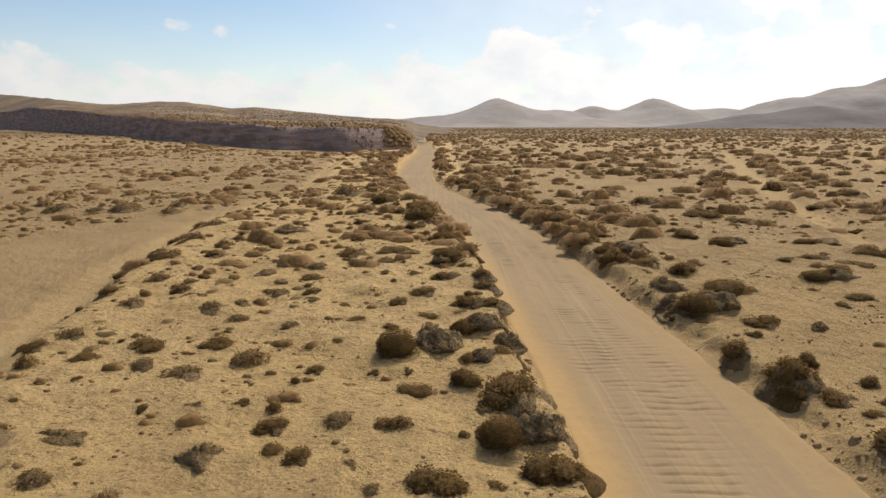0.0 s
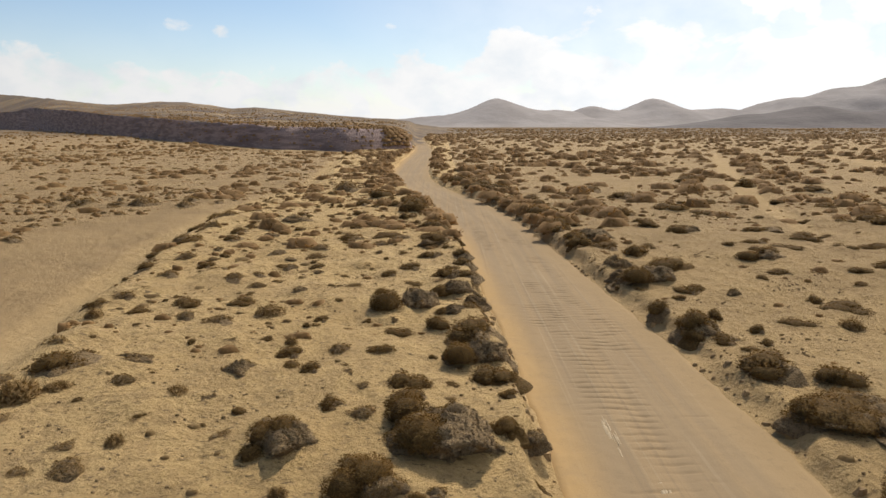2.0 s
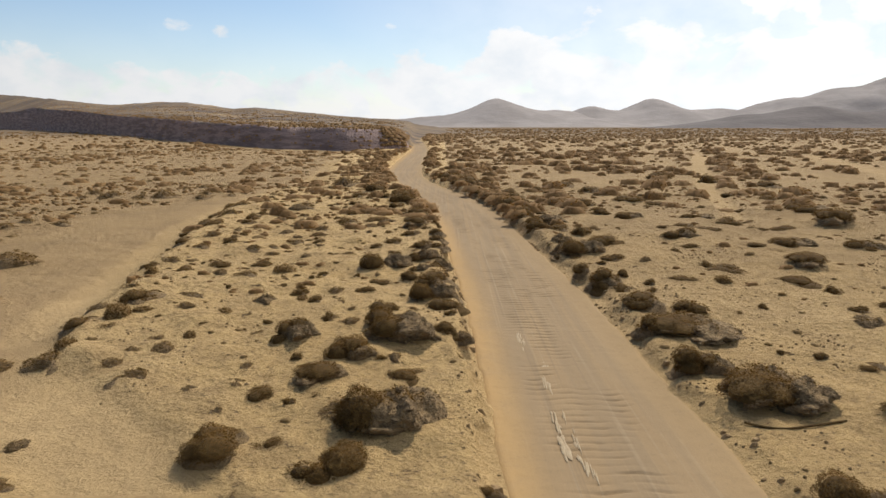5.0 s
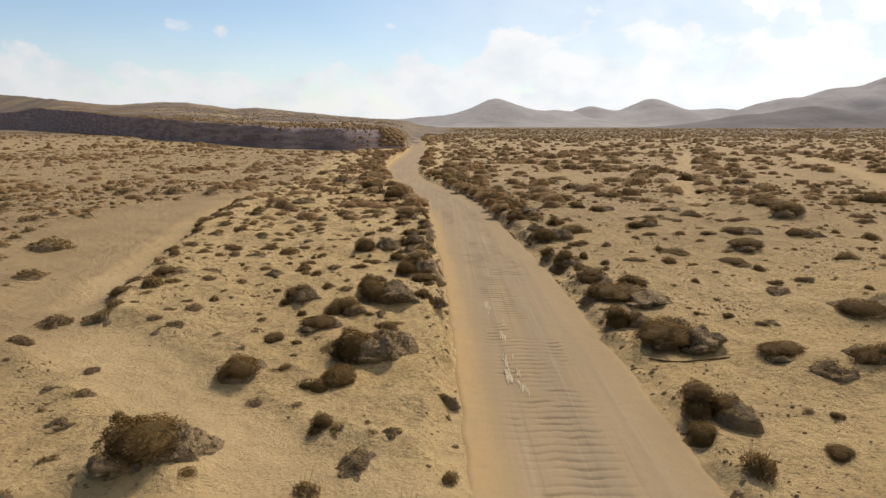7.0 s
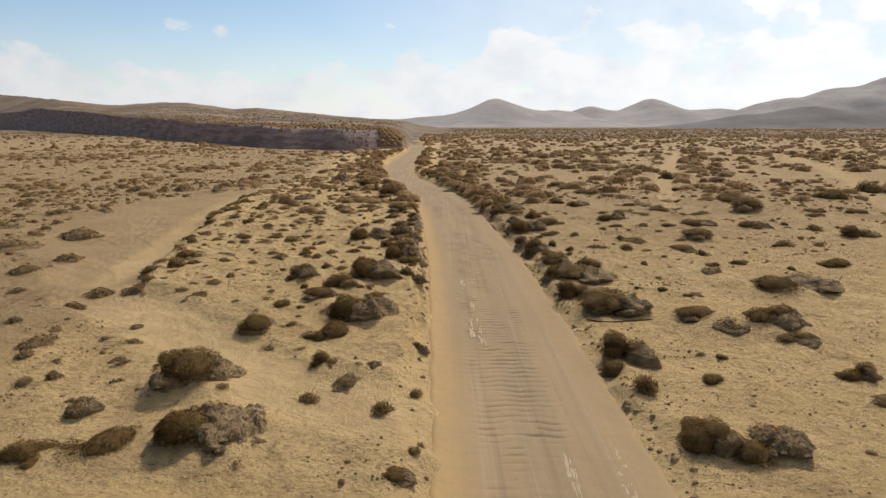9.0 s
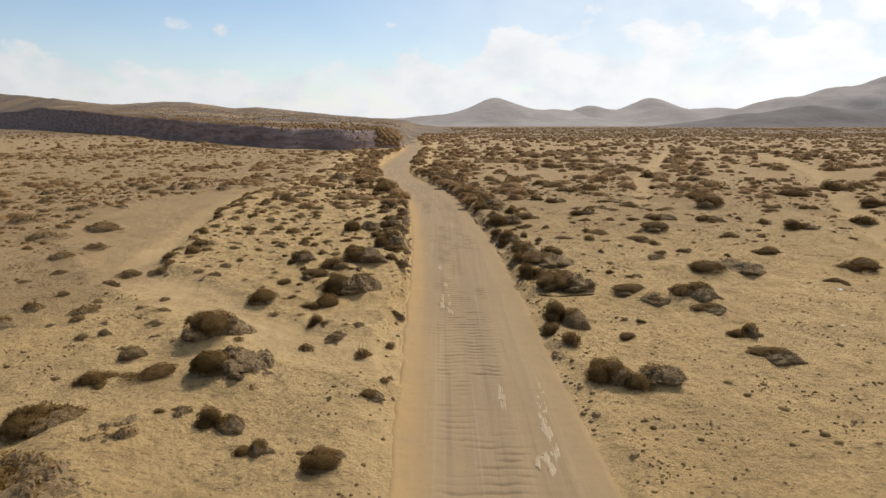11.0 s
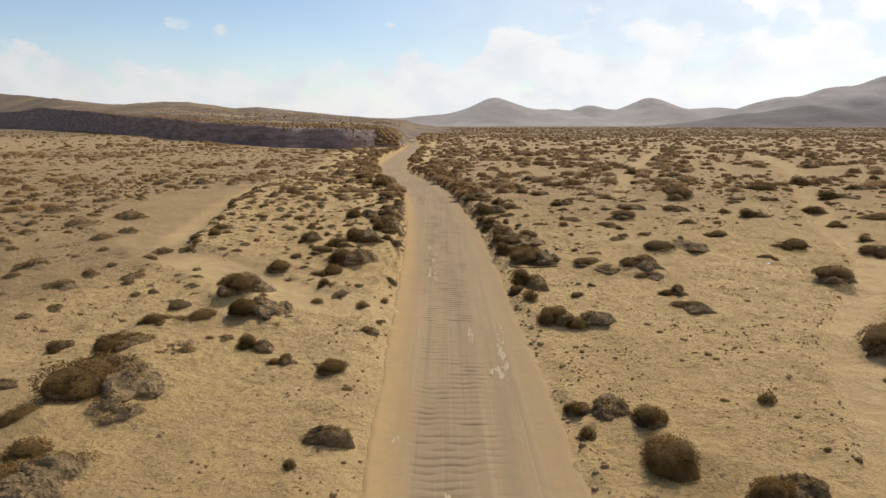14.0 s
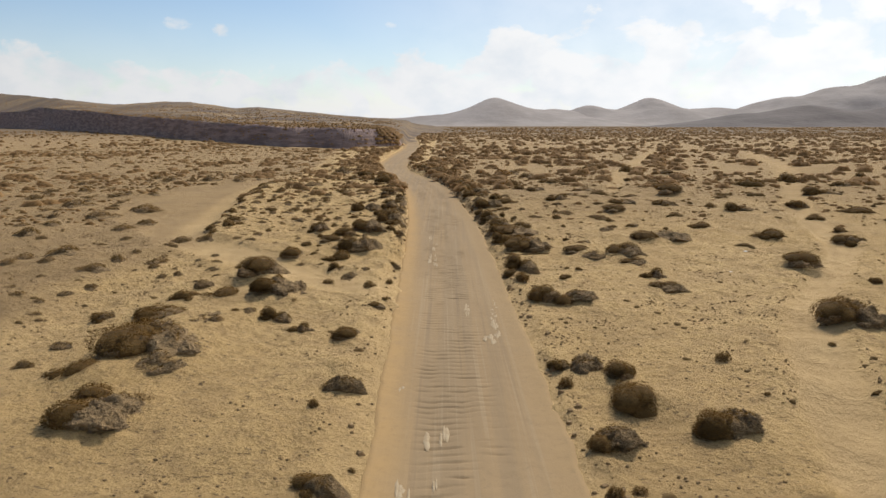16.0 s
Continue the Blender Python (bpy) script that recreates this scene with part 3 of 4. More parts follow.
def fuzz_mesh(name, p, out, size, rng, material, lean=0.7, wide=0.32, heart=None):
    """Leafy twigs as one mesh; heart holds the closed dark inside of the clumps."""
    v, f, nrm = fuzz(p, out, size, rng, lean, wide)
    if heart is None:
        me = mesh_from(name, v, f, material, True)
    else:
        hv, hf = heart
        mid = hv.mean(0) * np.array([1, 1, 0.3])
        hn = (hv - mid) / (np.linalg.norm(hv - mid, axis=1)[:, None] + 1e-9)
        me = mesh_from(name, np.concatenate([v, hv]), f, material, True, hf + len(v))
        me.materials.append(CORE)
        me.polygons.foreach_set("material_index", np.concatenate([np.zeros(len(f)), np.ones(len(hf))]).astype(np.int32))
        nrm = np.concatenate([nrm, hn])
    me.normals_split_custom_set_from_vertices(nrm.tolist())
    return me


def hillock(rng, lumps, count, size, cover, bodyname, body, leaf, litter=0, rows=12, cols=34, tall=0.10, front=0.8, bare=0.0, bush=0, low=1.0, under=0.0):
    """A wind-shaped hillock of several lumps, steeper on its near flank and trailing off behind. Twigs creep over the part
    of it given by cover, and bush leafy clumps stand on its windward end and crest. low: how much of the height the earth takes.
    Returns the body, the foliage and the twig litter."""
    off = rng.rand(2) * 90
    core = [(0.12 * rng.randn(), 0.12 * rng.randn(), 0.50 + 0.12 * rng.rand(), 1.0)]
    for k in range(lumps):
        a, d = 6.283 * (k + 0.7 * rng.rand()) / max(lumps, 1), 0.34 + 0.26 * rng.rand()
        core.append((d * math.cos(a), d * math.sin(a), 0.26 + 0.22 * rng.rand(), 0.35 + 0.45 * rng.rand()))

    def top(x, y):
        rad = np.hypot(x, y)
        wx, wy = x + 0.20 * fbm(x * 2.2 + off[0], y * 2.2, 2), y + 0.20 * fbm(x * 2.2, y * 2.2 + off[1], 2)
        h = 0.24 * np.clip(1 - rad ** 2, 0, 1) ** 1.4
        for cx, cy, cr, ch in core:
            ex, ey = (wx - cx) / cr, (wy - cy) / cr
            q = np.hypot(ex, np.where(ey > 0, ey * 0.66, ey))
            soft = np.exp(-1.0 * q ** 2.4)
            steep = 1 / (1 + np.clip(q / 0.95, 0, 9) ** 7) * (1 - 0.20 * np.clip(q, 0, 1) ** 2)
            near = step(-ey, -0.4, 0.6) * front
            h = (np.abs(h) ** 4 + (ch * (soft + (steep - soft) * near)) ** 4) ** 0.25
        h = h * low * (0.92 + 0.42 * fbm(x * 3.1 + off[1], y * 3.1, 3) + 0.26 * vnoise(x * 10 + off[0], y * 10))
        return h * np.clip((1.06 - rad) / 0.30, 0, 1) - 0.30 * step(rad, 0.60, 1.0)

    def warp(x, y, z=9.0):
        ang = np.arctan2(y, x)
        k = 1 + 0.46 * fbm(np.cos(ang) * 1.3 + off[0], np.sin(ang) * 1.3 + off[1], 3)
        return x * k, y * k + under * step(-y, 0.15, 0.6) * (1 - np.clip(z / 0.62, 0, 1))

    i, j = np.meshgrid(np.arange(rows + 1), np.arange(cols), indexing="ij")
    rad, a = 1.06 * (1 - (i / rows) ** 1.15), j / cols * 6.28319
    x, y = (rad * np.cos(a)).ravel(), (rad * np.sin(a)).ravel()
    z = top(x, y)
    wx, wy = warp(x, y, z)
    z[:cols] = -0.6
    v = np.stack([wx, wy, z], -1)
    i, j = np.meshgrid(np.arange(rows), np.arange(cols), indexing="ij")
    f = np.stack([i * cols + j, i * cols + (j + 1) % cols, (i + 1) * cols + (j + 1) % cols, (i + 1) * cols + j], -1).reshape(-1, 4)
    me = mesh_from(bodyname, v, f, body, True)

    def grow(n, need, lift):
        """Points on the surface where the growth is thick enough, and the way the surface faces there."""
        x, y = rng.rand(2, n * 6) * 2 - 1
        rad = np.hypot(x, y)
        e = 0.04
        h = top(x, y)
        gx, gy = (top(x + e, y) - h) / e, (top(x, y + e) - h) / e
        lush = 1.3 * fbm(x * 2.0 - off[0], y * 2.0 + off[1], 4) + 0.8 * (h / low - 0.45) + 0.25 * y - 0.45 * x - bare * np.clip(gy - 0.4, 0, 2)
        steep = np.hypot(gx, gy)
        ok = (rad < 1.0) & (h > 0.03) & (lush + 0.18 * rng.rand(len(x)) > need) & (rng.rand(len(x)) < np.minimum(1.0, 0.30 + 0.25 * steep))
        ok = np.nonzero(ok)[0][:n]
        x, y, h, lush = x[ok], y[ok], h[ok], lush[ok]
        out = np.stack([-gx[ok] * 0.6, -gy[ok] * 0.6, np.ones(len(ok))], -1)
        out /= np.linalg.norm(out, axis=1)[:, None]
        px, py = warp(x, y, h)
        clump = np.clip(0.55 + 1.3 * fbm(x * 5 + off[1], y * 5, 2), 0.1, 1.2)
        p = np.stack([px, py, h], -1) + out * (lift * np.sqrt(rng.rand(len(ok))) * clump * np.clip((lush - need) * 2.5, 0.15, 1))[:, None]
        return p, out

    share = 0.62 if bush else 0.0
    p, out = grow(int(count * (1 - share)), cover, tall)
    heart_v, heart_f = [], []
    if bush:
        spots = []
        for k in range(bush):
            cr = 0.25 + 0.22 * rng.rand()
            cx, cy = -0.34 + 0.30 * rng.randn(), -0.05 + 0.26 * rng.randn()
            far_out = max(1.0, math.hypot(cx, cy) / (0.92 - cr * 0.7))
            cx, cy = cx / far_out, cy / far_out
            spots.append((cx, cy, cr, (0.42 + 0.26 * rng.rand()) * (0.6 + cr)))
        b = np.array(spots)[rng.choice(bush, int(count * share), p=np.array([q[2] ** 2 for q in spots]) / sum(q[2] ** 2 for q in spots))]
        n = len(b)
        th, cz = rng.rand(n) * 6.28319, 1 - 1.2 * rng.rand(n)
        rr = np.sqrt(1 - cz ** 2)
        d = np.stack([np.cos(th) * rr, np.sin(th) * rr, cz], -1)
        knob = 1 + 0.30 * fbm(d[:, 0] * 2.6 + b[:, 0] * 40 + off[0], d[:, 1] * 2.6 + d[:, 2] * 3 + off[1], 3)
        k = (0.80 + 0.24 * rng.rand(n)) * knob
        bx, by = warp(b[:, 0], b[:, 1])
        bz = np.clip(top(b[:, 0], b[:, 1]), 0, 2) - 0.06
        q = np.stack([bx + d[:, 0] * b[:, 2] * k, by + d[:, 1] * b[:, 2] * k, bz + d[:, 2] * b[:, 3] * k], -1)
        way = d / np.stack([b[:, 2], b[:, 2], b[:, 3]], -1)
        way /= np.linalg.norm(way, axis=1)[:, None]
        p, out = np.concatenate([p, q]), np.concatenate([out, way])
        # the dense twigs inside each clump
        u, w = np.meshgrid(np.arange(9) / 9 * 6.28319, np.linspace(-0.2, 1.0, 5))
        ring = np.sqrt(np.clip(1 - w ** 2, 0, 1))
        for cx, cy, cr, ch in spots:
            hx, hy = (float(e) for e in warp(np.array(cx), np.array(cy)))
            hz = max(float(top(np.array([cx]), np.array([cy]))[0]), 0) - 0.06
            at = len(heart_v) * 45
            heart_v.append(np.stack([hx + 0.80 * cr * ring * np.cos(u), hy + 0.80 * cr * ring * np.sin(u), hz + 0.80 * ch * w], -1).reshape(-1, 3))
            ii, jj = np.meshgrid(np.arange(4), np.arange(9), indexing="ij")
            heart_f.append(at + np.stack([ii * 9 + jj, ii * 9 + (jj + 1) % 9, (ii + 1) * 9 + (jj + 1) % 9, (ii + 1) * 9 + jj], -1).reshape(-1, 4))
    green = fuzz_mesh("foliage", p, out, size, rng, leaf, heart=(np.concatenate(heart_v), np.concatenate(heart_f)) if bush else None)
    if not litter:
        return me, green, None
    p, out = grow(litter // 2, -9, 0.03)
    twigs = fuzz_mesh("twig_litter", p, out, size * 0.8, rng, DRY)
    # crumbs of broken crust lying on the flanks
    p, out = grow(litter // 2, -9, 0.0)
    n, ph = len(p), rng.rand(len(p)) * 6.283
    sz = 0.018 + 0.055 * rng.rand(n) ** 2.5
    v = [p + np.stack([0 * ph, 0 * ph, sz * (0.8 + 0.6 * rng.rand(n))], -1)]
    for j in range(5):
        k = sz * (0.7 + 0.6 * rng.rand(n))
        v.append(p + np.stack([np.cos(ph + j * 1.2566) * k, np.sin(ph + j * 1.2566) * k, -0.5 * sz], -1))
    f = np.array([[0, 1 + j, 1 + (j + 1) % 5] for j in range(5)])
    crumbs = mesh_from("rubble", np.stack(v, 1).reshape(-1, 3), ((np.arange(n) * 6)[:, None, None] + f[None]).reshape(-1, 3), EARTH)
    return me, green, (twigs, crumbs)


def stem_mesh(name, rng, count):
    v, f = [], []
    for _ in range(count):
        a, out = rng.rand() * 6.28, 0.35 + 0.55 * rng.rand()
        pts = [Vector((0.12 * math.cos(a), 0.12 * math.sin(a), 0.05)), Vector((out * 0.6 * math.cos(a + 0.2), out * 0.6 * math.sin(a + 0.2), 0.4)),
               Vector((out * math.cos(a), out * math.sin(a), 0.75 + 0.35 * rng.rand()))]
        b = len(v)
        for p, w in zip(pts, (0.030, 0.020, 0.007)):
            for s in range(3):
                v.append((p.x + w * math.cos(s * 2.09), p.y + w * math.sin(s * 2.09), p.z))
        for i in range(2):
            for s in range(3):
                f.append([b + i * 3 + s, b + i * 3 + (s + 1) % 3, b + i * 3 + 3 + (s + 1) % 3, b + i * 3 + 3 + s])
    return mesh_from(name, v, f, DRY)


kit = np.random.RandomState(11)


def foliage_mesh(name, n, size, material, lean=0.55, dome=(1, 1, 1), cover=None, clumps=7):
    p, out = blades(kit, n, dome, cover, clumps)
    return fuzz_mesh(name, p, out, size, kit, material, lean, 0.25)


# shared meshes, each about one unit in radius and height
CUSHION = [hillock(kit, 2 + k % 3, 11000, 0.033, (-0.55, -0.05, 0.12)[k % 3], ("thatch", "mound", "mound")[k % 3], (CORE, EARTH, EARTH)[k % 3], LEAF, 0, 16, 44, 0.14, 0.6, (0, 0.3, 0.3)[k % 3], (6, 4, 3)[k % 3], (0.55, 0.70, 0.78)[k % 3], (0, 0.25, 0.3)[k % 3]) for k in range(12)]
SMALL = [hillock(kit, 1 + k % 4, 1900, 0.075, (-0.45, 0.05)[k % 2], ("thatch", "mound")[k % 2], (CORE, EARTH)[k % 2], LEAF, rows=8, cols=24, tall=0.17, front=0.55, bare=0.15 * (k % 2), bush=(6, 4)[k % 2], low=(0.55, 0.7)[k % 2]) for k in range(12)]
MAT = [hillock(kit, 4, 1500, 0.085, -0.10, "mound", EARTH, DRY, rows=8, cols=26, tall=0.22, front=0.3) for _ in range(6)]
HUMMOCK = [hillock(kit, 3 + k % 4, 9500, 0.029, 0.26 + 0.07 * (k % 3), "mound", EARTH, LEAF, 900, 30, 80, 0.13, 0.9, 0.4, (2, 3, 1)[k % 3], 0.92, 0.50) for k in range(9)]
KNOLL = [hillock(kit, 2 + k % 3, 1000, 0.06, 0.30, "mound", EARTH, DRY, 500, 16, 44, 0.10, 0.6, under=0.25) for k in range(6)]
TUFT = [foliage_mesh("foliage", 1900, 0.10, DRY, 0.8, (0.8, 0.8, 0.7)) for _ in range(4)]
STEMS = [stem_mesh("stem_spray", kit, 14) for _ in range(2)]
place = np.random.RandomState(23)

LABELS = {
    "cushion": "low dense cushion of dark olive-brown desert scrub on sand",
    "mound": "hummock of crusted grey-brown earth capped with dark scrub",
    "tuft": "wispy dry grey-brown desert tuft on pale sand",
    "mat": "low wispy mat of dry grey-brown scrub on sand",
    "clod": "low weathered hummock of bare crusted earth with dry twigs",
}


def shrub(x, y, w, h, kind, group):
    """One plant with the earth it holds: w across, h high, in metres."""
    l, e = (float(q[0]) for q in road_edges(np.array([y])))
    room = max(l - x, x - e) - (0.90 if kind == "mound" else 0.78 if kind == "clod" else 0.70) * w
    if -2.0 < room < 0:              # keep clear of the carriageway
        x += room if x < (l + e) / 2 else -room
    zs = land(x + 0.4 * w * np.array([0, 1, -1, 0, 0.0]), y + 0.4 * w * np.array([0, 0, 0, 1, -1.0]))[0]
    z = float(zs.min() * 0.6 + zs[0] * 0.4) if room > 0.3 * w else float(zs[0])
    if kind in ("mound", "clod"):
        z -= 0.04 * w * min(1.0, h / w / 0.4)
    spin = place.rand() * 360
    thing = new({"cushion": "shrub", "mound": "shrub_mound", "tuft": "dry_tuft", "mat": "scrub_mat", "clod": "earth_hummock"}[kind])
    thing.matrix_basis = pose(x, y, z)
    tagged(thing, LABELS[kind], {"cushion": "shrub", "mound": "shrub", "tuft": "tuft", "mat": "shrub", "clod": "hummock"}[kind], group)
    r, d = w / 2, w / 2 * (0.80 + 0.30 * place.rand())
    near = y < 9 or (w > 2.2 and y < 40)
    pick = lambda stock: stock[place.randint(len(stock))]

    def at(sx, sy, sz, dx=0.0, dy=0.0, dz=0.0, turn=None):
        return pose(dx, dy, dz, 0, 0, 0) @ Matrix.Rotation(radians(spin if turn is None else turn), 4, "Z") @ Matrix.Diagonal((sx, sy, sz, 1))

    turn = place.randint(-16, 16)
    before = len(HUMPS)
    if kind == "cushion":
        HUMPS.append((x, y + 0.1 * w, w * 0.85, 0.18 * h + 0.03))
        body, carpet, litter = pick(CUSHION if near else SMALL)
        m = at(r * 1.22, d * 1.24, h * 0.80, turn=turn)
        part(body.name.split(".")[0], body, thing, "", m)
        leafy("foliage", carpet, thing, "olive-brown twiggy leaves", m)
    elif kind == "mat":
        HUMPS.append((x, y + 0.1 * w, w * 0.85, 0.25 * h + 0.03))
        body, carpet, litter = pick(MAT)
        m = at(r * 1.12, d * 1.12, h * 0.80, turn=turn)
        part("mound", body, thing, "crusted sandy earth", m)
        leafy("foliage", carpet, thing, "", m)
    elif kind == "mound":
        HUMPS.append((x, y + 0.1 * w, w * 0.80, 0.30 * h + 0.04))
        body, carpet, litter = pick(HUMMOCK)
        m = at(r * 1.38, d * 1.40, h * 0.95, turn=turn)
        part("mound", body, thing, "crusted sandy earth", m)
        leafy("foliage", carpet, thing, "dark scrub on the crown", m)
        leafy("twig_litter", litter[0], thing, "", m)
        leafy("rubble", litter[1], thing, "crumbs of broken crust", m)
    elif kind == "tuft":
        HUMPS.append((x, y, w * 0.8, 0.06))
        leafy("foliage", pick(TUFT), thing, "", at(r, r * 0.85, h))
        leafy("stem_spray", pick(STEMS), thing, "", at(r * 0.9, r * 0.8, h * 0.85))
    else:
        HUMPS.append((x, y + 0.1 * w, w * 0.80, 0.35 * h + 0.03))
        body, carpet, litter = pick(KNOLL)
        m = at(r * 1.10, d * 1.12, h * 0.95, turn=turn)
        part("mound", body, thing, "", m)
        leafy("foliage", carpet, thing, "", m)
        leafy("twig_litter", litter[0], thing, "", m)
        leafy("rubble", litter[1], thing, "crumbs of broken crust", m)
    l, e = (float(q[0]) for q in road_edges(np.array([y])))
    if max(l - x, x - e) < 1.2 * w and len(HUMPS) > before:
        hx, hy, hr, hh = HUMPS.pop()
        HUMPS.append((hx, hy, hr * 0.6, hh * 0.6))
    return thing


def plant(kind, group, rows):
    for x, y, w, h in rows:
        shrub(x, y, w, h, kind, group)


plant("tuft", "scrub on the road verge", (
    (10.1, -25.3, 0.71, 0.42), (11.1, -25.1, 0.71, 0.26), (4.0, -23.9, 0.31, 0.18), (2.4, -20.8, 0.63, 0.36),
    (10.2, -18.6, 0.87, 0.52), (3.5, -8.8, 0.60, 0.21), (2.5, -6.6, 1.00, 0.53), (3.5, -5.0, 0.65, 0.39), (10.3, -4.8, 1.28, 0.77),
))
plant("cushion", "scrub on the road verge", (
    (3.4, -25.0, 1.20, 0.48), (12.7, -20.1, 1.93, 1.01), (12.5, -18.0, 1.48, 0.76), (10.2, -17.1, 1.03, 0.54), (2.5, -14.0, 1.49, 0.54),
    (3.2, -10.0, 0.84, 0.21), (11.7, -8.0, 1.78, 0.93), (1.7, -3.6, 1.15, 0.60), (10.2, -2.6, 1.01, 0.52), (11.2, -1.7, 1.95, 1.01),
    (3.3, -0.7, 0.65, 0.34), (1.2, 4.9, 1.54, 0.42), (10.8, 6.4, 1.92, 0.97), (2.6, 6.9, 0.86, 0.39), (2.3, 8.8, 1.03, 0.53),
    (10.0, 10.3, 1.21, 0.63), (11.4, 13.8, 2.16, 0.65), (11.5, 15.8, 0.77, 0.27), (0.9, 16.7, 1.26, 0.58), (11.3, 16.9, 1.14, 0.35),
    (10.3, 17.3, 0.99, 0.52), (10.0, 18.0, 1.71, 0.89), (1.8, 18.6, 1.05, 0.54), (11.9, 19.5, 0.92, 0.46),
))
plant("cushion", "scrub on the road verge", (
    (9.6, 20.1, 1.14, 0.59), (1.1, 23.9, 1.52, 0.65), (0.2, 28.7, 1.55, 0.50), (11.1, 29.2, 0.80, 0.31), (11.1, 32.9, 2.06, 0.61),
    (8.9, 34.3, 1.70, 0.88), (0.2, 37.8, 2.35, 0.87), (8.6, 40.7, 2.00, 1.04), (-1.6, 47.7, 2.53, 1.32), (8.3, 49.2, 3.47, 1.37),
    (6.7, 57.3, 2.04, 1.06), (4.1, 71.4, 3.77, 1.24), (1.8, 81.2, 4.20, 1.72),
))
plant("mound", "scrub on the road verge", (
    (11.2, -22.8, 1.42, 0.55), (2.3, 1.9, 2.78, 1.17), (12.0, 4.4, 3.10, 1.05), (0.8, 8.1, 2.48, 1.04), (11.2, 10.2, 3.10, 0.71),
    (2.0, 13.6, 1.72, 0.72), (1.3, 18.4, 1.21, 0.51), (1.7, 21.6, 1.78, 0.75), (10.7, 25.3, 2.50, 0.91), (0.5, 32.3, 2.30, 0.70),
    (10.7, 36.1, 2.87, 0.76),
))
plant("mound", "scrub on the open plain", (
    (14.9, -22.2, 2.32, 0.96), (24.8, -11.9, 2.80, 1.18), (13.3, -8.3, 2.34, 0.73), (18.4, -6.0, 2.36, 0.52), (28.6, -0.6, 3.06, 0.93),
    (18.4, 0.0, 2.19, 0.48), (18.3, 1.7, 2.99, 1.04), (15.5, 3.0, 2.54, 0.56), (22.8, 8.1, 3.68, 0.81), (22.9, 21.7, 3.20, 0.73),
    (25.8, 27.3, 3.73, 0.82), (33.4, 36.3, 4.20, 1.35), (18.2, 38.7, 2.91, 0.70), (35.4, 42.4, 4.20, 1.03),
))
plant("mound", "scrub on the sandy bench", (
    (-3.8, -21.7, 2.84, 1.00), (-4.0, -16.3, 3.70, 1.35), (-1.5, -8.5, 2.78, 1.11), (-3.6, -4.7, 2.66, 1.12), (-1.4, 4.8, 1.98, 0.50),
    (-2.9, 8.1, 1.70, 0.72), (-0.7, 19.3, 2.30, 0.97),
))
plant("tuft", "scrub on the sandy bench", (
    (-2.9, -20.7, 1.31, 0.63), (-0.7, -9.9, 0.85, 0.38), (0.2, -5.8, 1.04, 0.44), (-5.7, -2.3, 0.81, 0.49), (-9.9, 5.9, 0.99, 0.38),
    (-2.5, 6.2, 0.67, 0.40), (-10.5, 7.0, 1.38, 0.83), (-6.8, 8.3, 0.83, 0.40), (-10.6, 10.6, 1.80, 0.83), (-6.4, 10.8, 1.02, 0.36),
    (-9.9, 11.2, 1.24, 0.43), (-11.2, 13.4, 1.35, 0.47), (-4.3, 15.1, 0.74, 0.44), (-12.6, 18.1, 1.19, 0.56), (-5.9, 18.3, 1.70, 0.59),
))
plant("tuft", "scrub on the open plain", (
    (16.8, -19.8, 0.37, 0.22), (16.7, -16.7, 0.92, 0.50), (21.9, -14.8, 0.45, 0.27), (23.7, 11.1, 0.51, 0.31), (18.4, 15.7, 0.75, 0.26),
    (16.7, 18.3, 1.61, 0.56),
))
plant("cushion", "scrub on the open plain", (
    (20.5, -19.7, 0.37, 0.19), (30.4, -4.8, 0.93, 0.48), (13.5, -3.8, 0.95, 0.35), (18.5, -3.6, 1.53, 0.80), (14.5, -1.7, 0.59, 0.23),
    (28.3, 6.2, 1.42, 0.39), (16.7, 6.5, 1.11, 0.24), (37.0, 7.4, 2.47, 0.92), (15.6, 7.7, 0.54, 0.28), (31.4, 8.9, 3.04, 1.17),
    (14.3, 9.0, 0.39, 0.15), (38.8, 12.1, 1.60, 0.59), (13.3, 13.0, 1.78, 0.72), (15.1, 13.0, 0.63, 0.26), (27.8, 13.2, 2.31, 0.76),
    (16.5, 13.7, 0.69, 0.26), (22.4, 14.0, 1.37, 0.38), (21.0, 15.9, 1.00, 0.52), (20.3, 17.8, 2.35, 0.52), (12.9, 17.8, 0.68, 0.36),
    (40.5, 18.6, 1.79, 0.73), (15.0, 18.9, 1.64, 0.41), (17.9, 20.5, 2.00, 0.44), (46.1, 21.4, 3.97, 0.87),
))
plant("cushion", "scrub on the open plain", (
    (17.4, 21.8, 0.90, 0.42), (35.3, 22.4, 2.47, 1.01), (12.7, 23.7, 1.74, 0.52), (21.0, 24.2, 1.12, 0.25), (22.6, 24.3, 1.44, 0.41),
    (17.0, 25.9, 0.95, 0.21), (34.4, 26.6, 1.52, 0.52), (18.4, 26.8, 1.46, 0.32), (43.5, 27.0, 2.63, 1.37), (12.2, 31.4, 1.69, 0.87),
    (22.2, 32.9, 2.06, 0.45), (27.8, 33.3, 2.56, 0.56), (42.9, 34.5, 1.83, 0.71), (19.2, 34.6, 1.40, 0.33), (20.9, 34.8, 1.87, 0.49),
    (39.7, 35.6, 1.98, 0.59), (51.8, 36.7, 3.99, 1.18), (23.9, 39.4, 3.13, 0.70), (30.5, 45.2, 1.61, 0.39), (48.0, 47.5, 4.20, 1.82),
    (58.8, 56.6, 4.20, 1.66), (18.6, 69.3, 3.66, 0.80), (45.0, 69.9, 4.20, 0.94), (7.8, 73.2, 2.59, 0.95),
))
